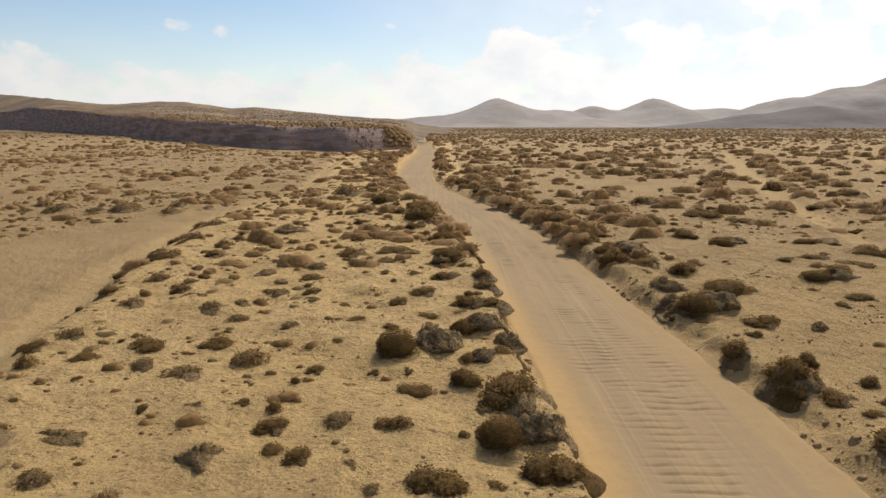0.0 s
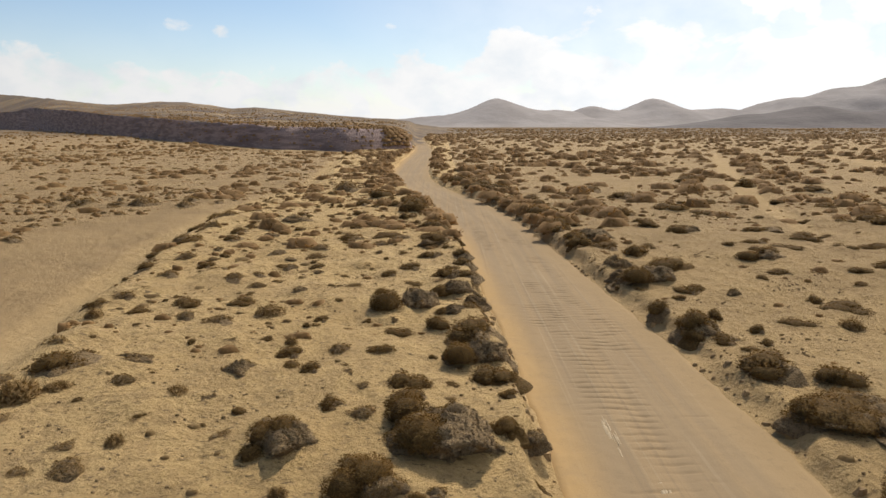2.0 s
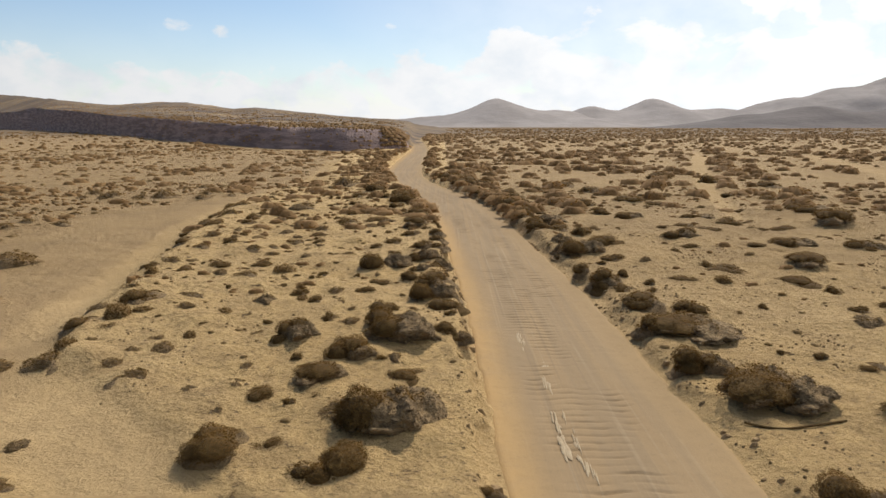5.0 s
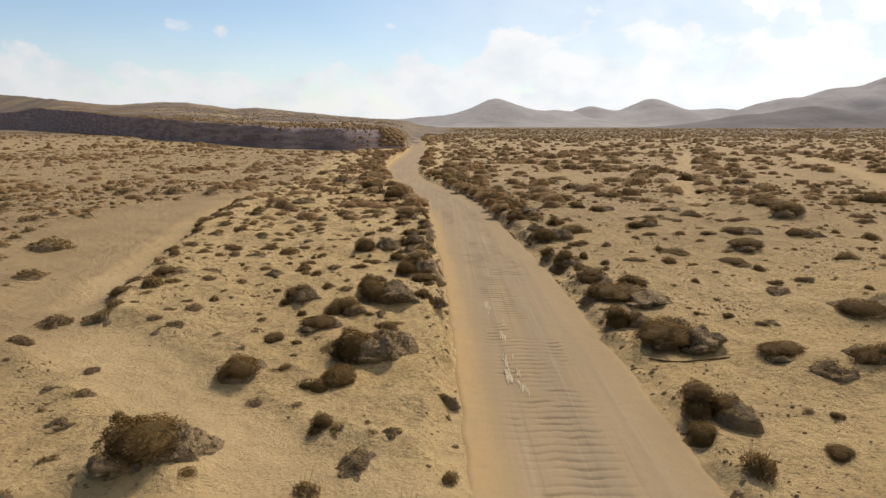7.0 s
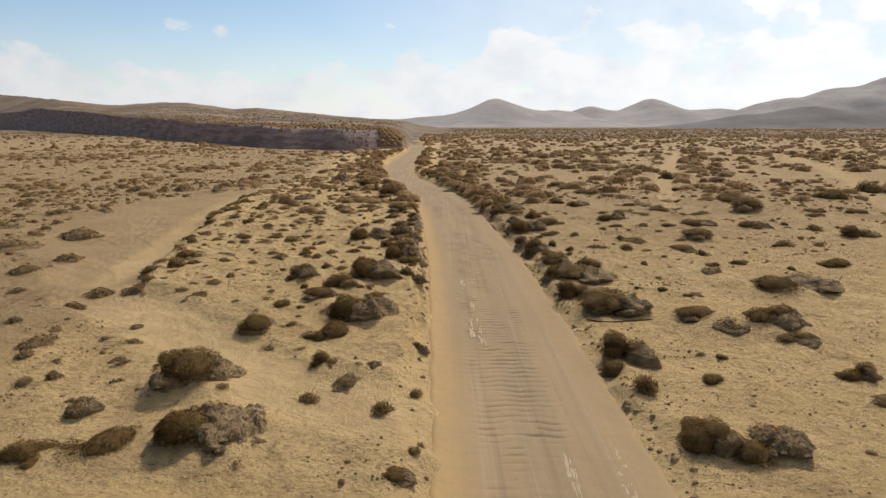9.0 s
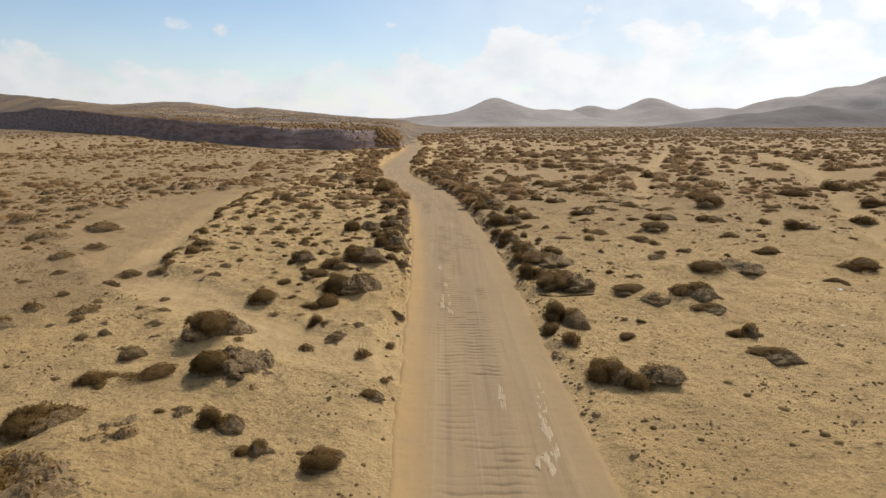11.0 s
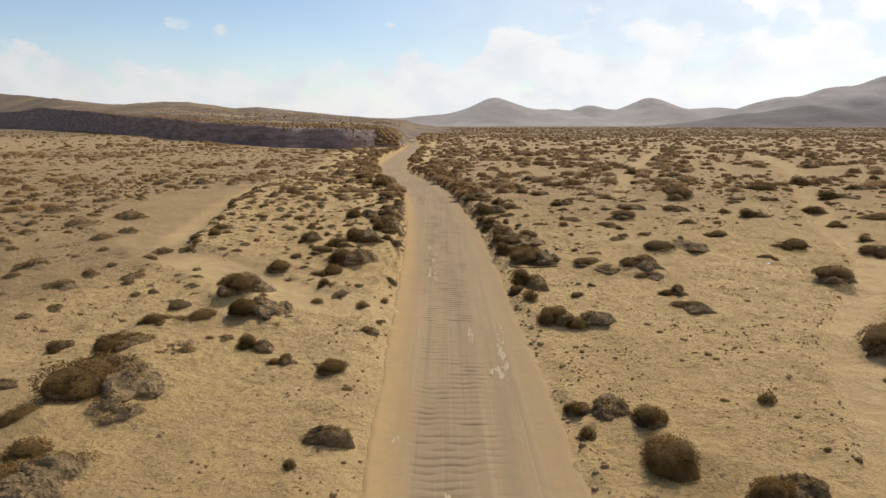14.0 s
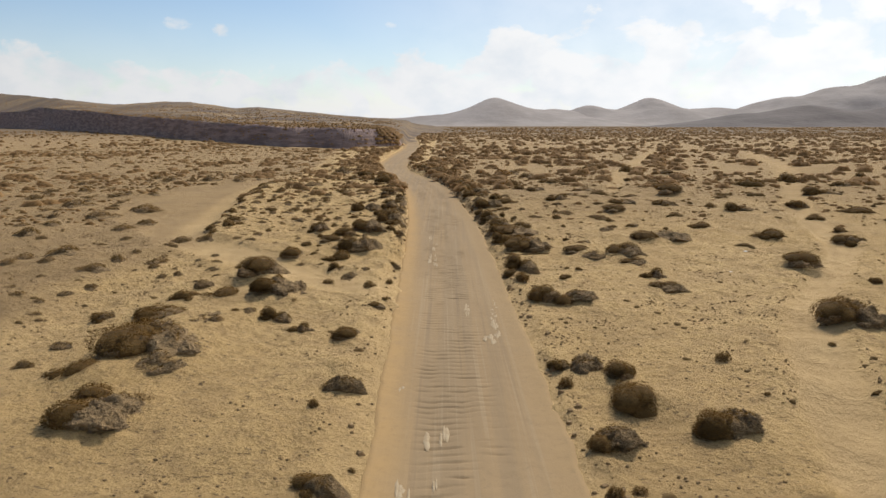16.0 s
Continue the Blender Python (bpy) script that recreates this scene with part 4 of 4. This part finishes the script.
plant("cushion", "scrub on the open plain", (
    (39.9, 75.6, 3.34, 1.49), (34.8, 82.4, 3.63, 1.34),
))
plant("clod", "scrub on the sandy bench", (
    (-5.2, -19.1, 1.49, 0.33), (-3.3, -17.9, 3.00, 0.80), (-3.6, -13.4, 2.90, 0.80), (-6.5, -6.6, 1.65, 0.56), (-5.0, -5.3, 1.41, 0.48),
    (-8.6, -4.3, 1.11, 0.38), (-8.7, -0.4, 1.09, 0.24), (-8.4, 1.1, 0.92, 0.20), (-4.0, 4.2, 1.20, 0.41), (-5.5, 10.7, 0.81, 0.20),
    (-5.1, 12.4, 1.72, 0.59), (-9.0, 13.3, 1.69, 0.40), (-1.1, 17.6, 0.67, 0.23), (-5.5, 21.4, 1.18, 0.31), (-10.3, 34.4, 1.54, 0.34),
    (-9.8, 40.6, 2.87, 0.63),
))
plant("cushion", "scrub on the sandy bench", (
    (-5.8, -18.9, 1.78, 0.93), (0.5, -13.6, 0.99, 0.51), (-5.8, -12.6, 2.90, 1.00), (-0.9, -12.2, 1.42, 0.71), (-8.4, -12.1, 1.11, 0.58),
    (-2.5, -11.9, 1.24, 0.64), (-6.0, -9.5, 1.74, 0.82), (-4.2, -9.2, 2.01, 0.80), (-2.6, -5.5, 1.05, 0.55), (0.4, -3.3, 1.26, 0.65),
    (-0.0, 0.1, 2.02, 1.05), (-3.1, 0.7, 1.91, 0.81), (-1.9, 0.9, 1.03, 0.54), (-2.0, 3.1, 0.57, 0.30), (-1.2, 3.6, 0.59, 0.31),
    (-2.8, 3.7, 1.03, 0.38), (0.5, 6.1, 1.00, 0.52), (-0.5, 6.6, 1.84, 0.96), (-6.7, 9.5, 0.78, 0.17), (-2.0, 10.1, 0.72, 0.37),
    (-8.8, 10.5, 0.57, 0.12), (-3.0, 12.4, 0.75, 0.39), (-2.0, 12.7, 0.46, 0.20), (-3.8, 12.8, 0.77, 0.40),
))
plant("cushion", "scrub on the sandy bench", (
    (-1.0, 13.9, 1.22, 0.46), (-7.6, 14.9, 0.44, 0.18), (-5.2, 15.4, 0.52, 0.18), (-4.0, 16.7, 0.72, 0.37), (-2.0, 17.5, 0.42, 0.22),
    (-7.4, 19.8, 1.29, 0.42), (-3.4, 20.2, 1.13, 0.25), (-3.1, 22.1, 1.02, 0.22), (-6.9, 23.7, 0.87, 0.27), (-4.1, 24.6, 0.90, 0.20),
    (-0.6, 25.9, 1.41, 0.39), (-7.2, 26.1, 1.42, 0.35), (-5.4, 26.1, 0.95, 0.30), (-3.2, 26.2, 1.43, 0.40), (-6.2, 28.8, 1.30, 0.29),
    (-2.2, 34.1, 2.42, 0.56), (-6.0, 50.2, 1.79, 0.63), (-4.7, 57.2, 3.03, 1.18),
))
plant("mat", "scrub on the sandy bench", (
    (-8.3, -18.0, 1.03, 0.35), (-12.8, -9.9, 0.80, 0.25), (-14.3, -9.1, 1.09, 0.37), (-12.2, -6.8, 1.17, 0.26), (-9.1, -4.6, 0.92, 0.31),
    (-13.9, -3.1, 2.08, 0.46), (-9.3, -2.8, 0.50, 0.17), (-10.7, -2.2, 0.91, 0.31), (-13.7, -1.1, 1.36, 0.46), (-12.3, 3.3, 1.73, 0.38),
    (-14.3, 4.4, 0.52, 0.16), (-12.5, 5.9, 2.01, 0.44), (-16.5, 6.1, 1.23, 0.27), (-9.6, 6.7, 0.77, 0.26), (-10.3, 9.3, 1.15, 0.25),
    (-9.2, 12.5, 0.63, 0.21), (-12.1, 14.7, 1.42, 0.48), (-12.2, 21.3, 1.18, 0.27), (-12.3, 24.1, 1.32, 0.41), (-13.1, 28.2, 1.53, 0.38),
    (-14.5, 33.5, 1.50, 0.51), (-15.6, 38.6, 2.06, 0.70), (-15.8, 43.2, 2.67, 0.77), (-10.9, 60.4, 1.61, 0.55),
))
plant("mat", "scrub on the sandy bench", (
    (-9.4, 65.1, 3.44, 1.17),
))
plant("clod", "scrub on the road verge", (
    (11.4, -17.2, 2.10, 0.75), (3.2, -19.1, 1.60, 0.60), (1.1, -4.8, 1.79, 0.39), (1.0, -3.1, 1.55, 0.52), (3.3, 8.8, 0.86, 0.29), (1.1, 14.9, 1.15, 0.39),
    (2.7, 20.3, 1.33, 0.45), (9.4, 26.3, 1.45, 0.44), (9.5, 28.3, 2.05, 0.70),
))
plant("mat", "scrub on the sandy flat", (
    (-17.3, -0.0, 2.59, 0.79), (-24.2, 7.0, 2.45, 0.83), (-18.5, 9.8, 1.81, 0.62), (-25.8, 12.3, 2.27, 0.56), (-19.0, 14.0, 2.36, 0.52),
    (-24.6, 18.2, 3.03, 0.67), (-20.8, 22.1, 1.51, 0.33), (-22.5, 22.2, 3.45, 0.92), (-31.4, 26.3, 3.45, 0.76), (-28.2, 36.4, 2.12, 0.47),
    (-28.1, 55.9, 2.96, 1.01), (-34.5, 56.7, 3.01, 1.02), (-24.9, 59.3, 2.11, 0.64), (-27.8, 66.6, 1.89, 0.64),
))
plant("clod", "scrub on the open plain", (
    (16.4, 1.4, 2.97, 0.65), (13.7, 10.1, 1.00, 0.25), (19.4, 11.0, 2.18, 0.58), (14.0, 22.7, 1.05, 0.36),
))



def fill(kind, group, count, x0, x1, y0, y1, wlo, whi, shape, want):
    """More of the same kind, thinly strewn between those already planted."""
    rows = []
    for _ in range(count * 12):
        x, y = x0 + (x1 - x0) * place.rand(), y0 + (y1 - y0) * place.rand()
        w = wlo + (whi - wlo) * place.rand() ** 1.6
        l, r = (float(e[0]) for e in road_edges(np.array([y])))
        gap = max(l - x, x - r)
        if gap < 0.35 * w or place.rand() > want(gap):
            continue
        if any(math.hypot(x - hx, y - hy) < 0.62 * hr + 0.5 * w for hx, hy, hr, hh in HUMPS):
            continue
        if land(np.array([x]), np.array([y]))[1][0] > 0.3:
            continue
        rows.append((x, y, w, w * shape * (0.8 + 0.4 * place.rand())))
        HUMPS.append((x, y, w * 0.8, 0.0))
        if len(rows) == count:
            break
    plant(kind, group, rows)


fill("cushion", "scrub on the road verge", 95, -6, 4, 9, 62, 0.55, 1.9, 0.40, lambda g: math.exp(-g / 1.6))
fill("cushion", "scrub on the road verge", 30, 6, 13, 12, 62, 0.5, 1.5, 0.42, lambda g: math.exp(-g / 1.3))
fill("cushion", "scrub on the sandy bench", 70, -14, 3, 12, 54, 0.4, 1.3, 0.36, lambda g: 1.0)
for k in range(24):
    ey = 6 + 56 * ((k + place.rand()) / 24)
    ew = 0.7 + 1.3 * place.rand() ** 1.4
    shrub(float(np.interp(ey, EDGE_Y, EDGE_X)) + 0.2 + 2.2 * place.rand() ** 2, ey, ew, ew * 0.32, "mat" if k % 3 == 0 else "cushion", "scrub on the bench edge")
fill("clod", "scrub on the sandy bench", 34, -14, 3, -20, 40, 0.5, 1.7, 0.22, lambda g: 1.0)
fill("mat", "scrub on the sandy bench", 44, -12, 3, -2, 34, 0.6, 2.0, 0.22, lambda g: 1.0)
fill("mat", "scrub on the sandy flat", 40, -38, -13, 0, 50, 0.6, 1.9, 0.26, lambda g: 1.0)
fill("mat", "scrub on the sandy bench", 24, -20, 0, -22, 6, 0.5, 1.4, 0.26, lambda g: 1.0)
fill("cushion", "scrub on the open plain", 30, 12, 50, 8, 48, 0.5, 1.5, 0.32, lambda g: 1.0)
fill("cushion", "scrub on the open plain", 90, 9, 74, 26, 66, 0.7, 3.0, 0.34, lambda g: 1.0)
fill("mat", "scrub on the sandy flat", 40, -44, -14, 24, 62, 0.8, 2.6, 0.26, lambda g: 1.0)


# ======== the scrub beyond, and the litter on the sand ========
def far_scrub(name, label, rng, spots, blades_each, material=None, category="scrub", ring=7):
    """Many low bushes in one mesh: a lumpy dome each, with ragged blades on it."""
    x, y, z, w, h = (q[:, None] for q in np.array(spots).T)
    n = len(x)
    ph = rng.rand(n, 1) * 6.283 + np.arange(ring) / ring * 6.283
    cols = [np.stack([x, y, z + h * (0.85 + 0.2 * rng.rand(n, 1))], -1)]
    for rad, hz, sink in ((0.58, 0.82, 0.0), (1.0, 0.10, 0.1)):
        k = rad * (0.70 + 0.6 * rng.rand(n, ring))
        cols.append(np.stack([x + w * 0.5 * k * np.cos(ph), y + w * 0.36 * k * np.sin(ph), z + h * hz * (0.65 + 0.7 * rng.rand(n, ring)) - sink], -1))
    if blades_each:
        a, k = rng.rand(n, blades_each) * 6.283, np.sqrt(rng.rand(n, blades_each))
        bx, by = x + w * 0.48 * k * np.cos(a), y + w * 0.34 * k * np.sin(a)
        bz, q = z + h * (1 - 0.75 * k * k) * 0.85, rng.rand(n, blades_each) * 6.283
        ox, oy = np.cos(q) * 0.045 * w, np.sin(q) * 0.045 * w
        tip = np.stack([bx + (rng.rand(n, blades_each) - 0.5) * 0.32 * w, by + (rng.rand(n, blades_each) - 0.5) * 0.32 * w, bz + h * (0.15 + 0.25 * rng.rand(n, blades_each))], -1)
        cols.append(np.stack([np.stack([bx - ox, by - oy, bz], -1), np.stack([bx + ox, by + oy, bz], -1), tip], 2).reshape(n, -1, 3))
    v = np.concatenate(cols, 1)
    size = v.shape[1]
    base = (np.arange(n) * size)[:, None, None]
    j, j2 = np.arange(ring), (np.arange(ring) + 1) % ring
    tri = [np.stack([0 * j, 1 + j, 1 + j2], -1)]
    if blades_each:
        tri.append(1 + 2 * ring + np.arange(3 * blades_each).reshape(-1, 3))
    quad = np.stack([1 + j, 1 + ring + j, 1 + ring + j2, 1 + j2], -1)
    me = mesh_from(name, v.reshape(-1, 3), (base + np.concatenate(tri)[None]).reshape(-1, 3), material or FAR_SCRUB, material is not PEBBLE, (base + quad[None]).reshape(-1, 4))
    return tagged(new(name, me), label, category, kind="stuff")


TAKEN = [(hx, hy, hr) for hx, hy, hr, hh in HUMPS]


def scatter(rng, count, x0, x1, y0, y1, wlo, whi, shape, keep, clear=True):
    x, y = x0 + (x1 - x0) * rng.rand(count), y0 + (y1 - y0) * rng.rand(count)
    z, loose = land(x, y)
    ok = (loose < 0.10 + 0.7 * rng.rand(count) ** 4) & (rng.rand(count) < keep(x, y))
    if clear:
        for hx, hy, hr in TAKEN:
            ok &= np.hypot(x - hx, y - hy) > hr * 0.75
    w = wlo + (whi - wlo) * rng.rand(count) ** 1.8
    return [(a, b, c, s, s * shape * (0.7 + 0.6 * rng.rand())) for a, b, c, s in zip(x[ok], y[ok], z[ok], w[ok])]


def scarp_side(x, y):
    """True in front of the terrace."""
    az = np.arctan2(x, y)
    return (np.hypot(x, y) < np.interp(az, SCARP_AZ, SCARP_R) * 0.97 - 3) | (az > radians(-3.0))


def patchy(x, y, lo, hi):
    return step(fbm(x * 0.06 + 30, y * 0.06, 3), lo, hi)


fr = np.random.RandomState(5)
def right(x, y):
    return np.where(x > road_edges(y)[1], 1.0, 0.0)


def verge(x, y, reach):
    """Near 1 beside the road, fading out over a few metres."""
    l, r = road_edges(y)
    return np.exp(-np.maximum(np.maximum(l - x, x - r), 0) / reach)


beside = scatter(fr, 5200, -30, 16, 34, 190, 0.6, 2.4, 0.33, lambda x, y: 0.85 * verge(x, y, 2.0) + 0.02)
far_scrub("verge_scrub", "dense dark scrub lining both verges of the dirt road", fr, beside, 26, ring=9)
near_r = scatter(fr, 5200, 4, 150, 46, 170, 0.7, 3.6, 0.25, lambda x, y: right(x, y) * (0.17 + 0.28 * patchy(x, y, -0.15, 0.35) + 1.0 * verge(x, y, 3)))
far_scrub("scrub_plain", "scattered dark low scrub across the sandy plain", fr, near_r, 26, ring=9)
far_r = scatter(fr, 10000, -10, 520, 170, 620, 1.4, 4.2, 0.26, lambda x, y: right(x, y) * (0.28 + 0.45 * patchy(x, y, -0.3, 0.2) + verge(x, y, 6)), False)
far_scrub("scrub_distance", "band of distant dark scrub reaching towards the hills", fr, far_r, 2, ring=6)
edge_r = scatter(fr, 4600, -40, 1500, 620, 1500, 3, 9, 0.2, lambda x, y: right(x, y) * 0.8, False)
far_scrub("scrub_horizon", "thin dark line of scrub at the plain's edge", fr, edge_r, 0, ring=5)
left = scatter(fr, 8000, -130, 4, 26, 240, 0.35, 2.6, 0.19, lambda x, y: (1 - right(x, y)) * scarp_side(x, y) * (0.10 + 0.75 * patchy(x, y, -0.10, 0.35) + 1.6 * verge(x, y, 6)))
far_scrub("scrub_flat", "scattered brown scrub over the sandy flat below the terrace", fr, left, 26, ring=9)
far_l = scatter(fr, 2500, -520, -60, 180, 700, 1.2, 4, 0.25, lambda x, y: scarp_side(x, y) * 0.8, False)
far_scrub("scrub_valley", "distant brown scrub along the terrace foot", fr, far_l, 3)
mats = scatter(fr, 5000, -130, -4, 18, 200, 0.25, 1.3, 0.13, lambda x, y: (1 - right(x, y)) * scarp_side(x, y) * 0.8)
far_scrub("dry_mats", "thin dry brown mats of low growth over the sandy flat", fr, mats, 6, DRY, ring=5)
small = scatter(fr, 12000, -40, 48, -27, 48, 0.08, 0.50, 0.22, lambda x, y: 0.10 + 0.30 * patchy(x, y, -0.2, 0.3) + (0.7 * step(y, 6, 16) + 0.1) * verge(x, y, 1.2))
far_scrub("small_scrub", "small dry brown plants dotted over the sand", fr, small, 22, DRY)
growth = scatter(fr, 9000, -44, 66, 14, 74, 0.25, 1.0, 0.24, lambda x, y: (0.22 + 0.40 * patchy(x, y, -0.25, 0.3)) * (1 - 0.65 * right(x, y)))
far_scrub("low_growth", "thin brown growth dotted between the larger shrubs", fr, growth, 16, ring=6)
clods = scatter(fr, 90000, -24, 32, -28, 32, 0.03, 0.17, 0.40, lambda x, y: 0.11 + 0.8 * step(fbm(x * 0.9 + 11, y * 1.5, 3), 0.0, 0.45) + 0.5 * verge(x, y, 0.7), False)
far_scrub("earth_clods", "small brown clods and stones littering the sand", fr, clods, 0, PEBBLE, "clods", ring=5)
lumps = []
for q in np.arange(-29, 70, 0.26):
    l, r = (float(e[0]) for e in road_edges(np.array([q])))
    for ex, way, thick in ((l, -1, 0.25 + 0.75 * float(step(q, -2, 10))), (r, 1, 0.9)):
        if fr.rand() < thick * (0.35 + 1.3 * float(patchy(np.array([ex + 7.0]), np.array([q * 4]), -0.3, 0.3)[()][0])):
            lx, lw = ex + way * (0.12 + 0.75 * fr.rand() ** 1.5), 0.10 + 0.30 * fr.rand() ** 2
            lumps.append((lx, q, ground_z(lx, q), lw, lw * (0.22 + 0.2 * fr.rand())))
far_scrub("verge_lumps", "crumbling brown earth lumps along the broken road verge", fr, lumps, 0, PEBBLE, "earth")

slope = [(*UPLAND[q], 1.2 + 3.2 * fr.rand() ** 2, 0.22 + 0.45 * fr.rand()) for q in fr.choice(len(UPLAND), 4200, False)]
far_scrub("scrub_upland", "dark low scrub dotted over the brown upland", fr, slope, 0, ring=5)

cling = [(*FACE[q], 0.7 + 1.5 * fr.rand() ** 2, 0.18 + 0.35 * fr.rand()) for q in fr.choice(len(FACE), min(1300, len(FACE)), False)]
hem = [(*q, 1.4 + 1.8 * fr.rand(), 0.5 + 0.5 * fr.rand()) for q in FACE[np.arctan2(FACE[:, 0], FACE[:, 1]) > radians(-5.2)] if fr.rand() < 0.55]
far_scrub("scrub_face", "small dark scrub clinging to the terrace edge", fr, cling + hem, 4, ring=6)

build_ground()


# ======== small things ========
def flake(name, rng, r0, r1, material, lift=0.012):
    """A thin irregular patch with a rounded rim."""
    n = 14
    v = [(0, 0, lift * 1.4)]
    for ring, hz in ((0.65, lift * 1.3), (1.0, -0.01)):
        for j in range(n):
            a = j / n * 6.28319
            k = ring * (0.65 + 0.6 * rng.rand())
            v.append((r0 * k * math.cos(a), r1 * k * math.sin(a), hz))
    f = [[0, 1 + j, 1 + (j + 1) % n] for j in range(n)]
    g = [[1 + j, 1 + n + j, 1 + n + (j + 1) % n, 1 + (j + 1) % n] for j in range(n)]
    return mesh_from(name, v, f, material, True, g)


bits = np.random.RandomState(3)


def crust(x, y, w, ln, turn=0.0):
    """A streak of pale crust, broken into a few thin flakes."""
    streak = new("pale_crust")
    streak.matrix_basis = pose(x, y, -0.600, 0, 0, turn)
    tagged(streak, "thin broken streak of whitish dried crust on the dirt road", "crust", "pale patches on the road")
    for _ in range(2 + int(ln / 0.24)):
        me = flake("flake", bits, w * (0.14 + 0.26 * bits.rand()), 0.14 + 0.40 * bits.rand() ** 2, CALICHE, 0.003)
        part("flake", me, streak, "", pose((bits.rand() - 0.5) * w * 1.4, (bits.rand() - 0.5) * ln, 0))


crust(5.31, 10.99, 0.13, 0.99, -2)
crust(5.41, 10.03, 0.10, 1.11, -2)
crust(5.89, 8.45, 0.12, 0.67, -3)
crust(5.89, 7.64, 0.14, 0.94, -3)
crust(5.64, 6.22, 0.09, 0.71, -3)
crust(5.49, 3.66, 0.10, 0.93, -3)
crust(5.49, 2.19, 0.09, 0.51, -3)
crust(5.87, 2.56, 0.09, 1.05, -3)
crust(5.86, 1.70, 0.14, 1.27, -3)
crust(5.88, 0.94, 0.12, 0.64, -4)
crust(5.78, 3.83, 0.10, 0.59, -3)
crust(5.97, 0.72, 0.07, 0.36, -4)
crust(7.54, -8.60, 0.11, 1.13, -5)
crust(7.60, -9.40, 0.10, 0.92, -6)
crust(7.56, -9.01, 0.08, 0.43, -6)
crust(8.85, -7.55, 0.15, 0.51, -7)
crust(8.84, -8.16, 0.20, 0.77, -7)
crust(8.86, -8.82, 0.24, 0.99, -8)
crust(8.83, -9.53, 0.25, 1.11, -8)
crust(8.79, -10.05, 0.22, 0.52, -8)
crust(8.69, -9.11, 0.21, 1.80, -2)
crust(8.70, -11.08, 0.22, 1.80, -2)
crust(8.72, -12.68, 0.19, 1.36, -2)
crust(8.24, -13.27, 0.27, 0.72, -2)
crust(8.55, -13.76, 0.31, 0.70, -2)
crust(7.52, -9.30, 0.13, 1.52, -1)
crust(5.47, 2.43, 0.22, 1.80, 1)
crust(6.04, -21.98, 0.24, 0.54, 1)
crust(6.40, -21.91, 0.21, 0.61, -0)
crust(6.14, -24.37, 0.13, 0.25, 0)
crust(5.37, -24.79, 0.25, 0.72, 2)
crust(4.86, -18.52, 0.25, 0.38, 2)
crust(5.71, 6.35, 0.16, 1.80, 0)


def hose(points, thick):
    """A dark length of hose or root, half sunk in the sand."""
    cu = bpy.data.curves.new("buried_hose", "CURVE")
    cu.dimensions, cu.bevel_depth, cu.bevel_resolution = "3D", thick, 2
    sp = cu.splines.new("NURBS")
    sp.points.add(len(points) - 1)
    for q, (x, y) in zip(sp.points, points):
        q.co = (x, y, ground_z(x, y) + thick * 1.6, 1)
    sp.use_endpoint_u = True
    cu.materials.append(CORE)
    tagged(new("buried_hose", cu), "thin dark hose half buried in the sand by the road", "hose")


hose(((10.54, 2.71), (10.85, 2.44), (11.33, 2.29), (11.98, 2.44), (12.78, 2.71), (13.48, 2.93)), 0.035)


def litter(x, y, z, w, turn):
    bm = bmesh.new()
    bmesh.ops.create_grid(bm, x_segments=4, y_segments=3, size=0.5)
    for v in bm.verts:
        v.co = Vector((v.co.x * w * 0.7, v.co.y * w * 0.45, 0.05 + 0.10 * w * noise.noise(v.co * 6 + Vector((x, y, 0)))))
    bmesh.ops.solidify(bm, geom=bm.faces[:], thickness=0.01)
    me = bpy.data.meshes.new("plastic_scrap")
    bm.to_mesh(me)
    bm.free()
    me.materials.append(SCRAP)
    ob = new("plastic_scrap", me)
    ob.matrix_basis = pose(x, y, z, 0, 0, turn)
    tagged(ob, "small crumpled white plastic scrap lying on sand", "litter", "scraps of litter")


SCRAP = plain_material("white_plastic", (0.70, 0.69, 0.66), (0.80, 0.79, 0.76), 8.0, 0.004, 0.5)
litter(1.16, 6.30, 0.19, 0.17, 37)
litter(10.91, -4.99, -0.30, 0.18, 18)
litter(27.63, 4.74, -0.53, 0.43, 30)
litter(23.62, -1.91, -0.45, 0.25, 30)
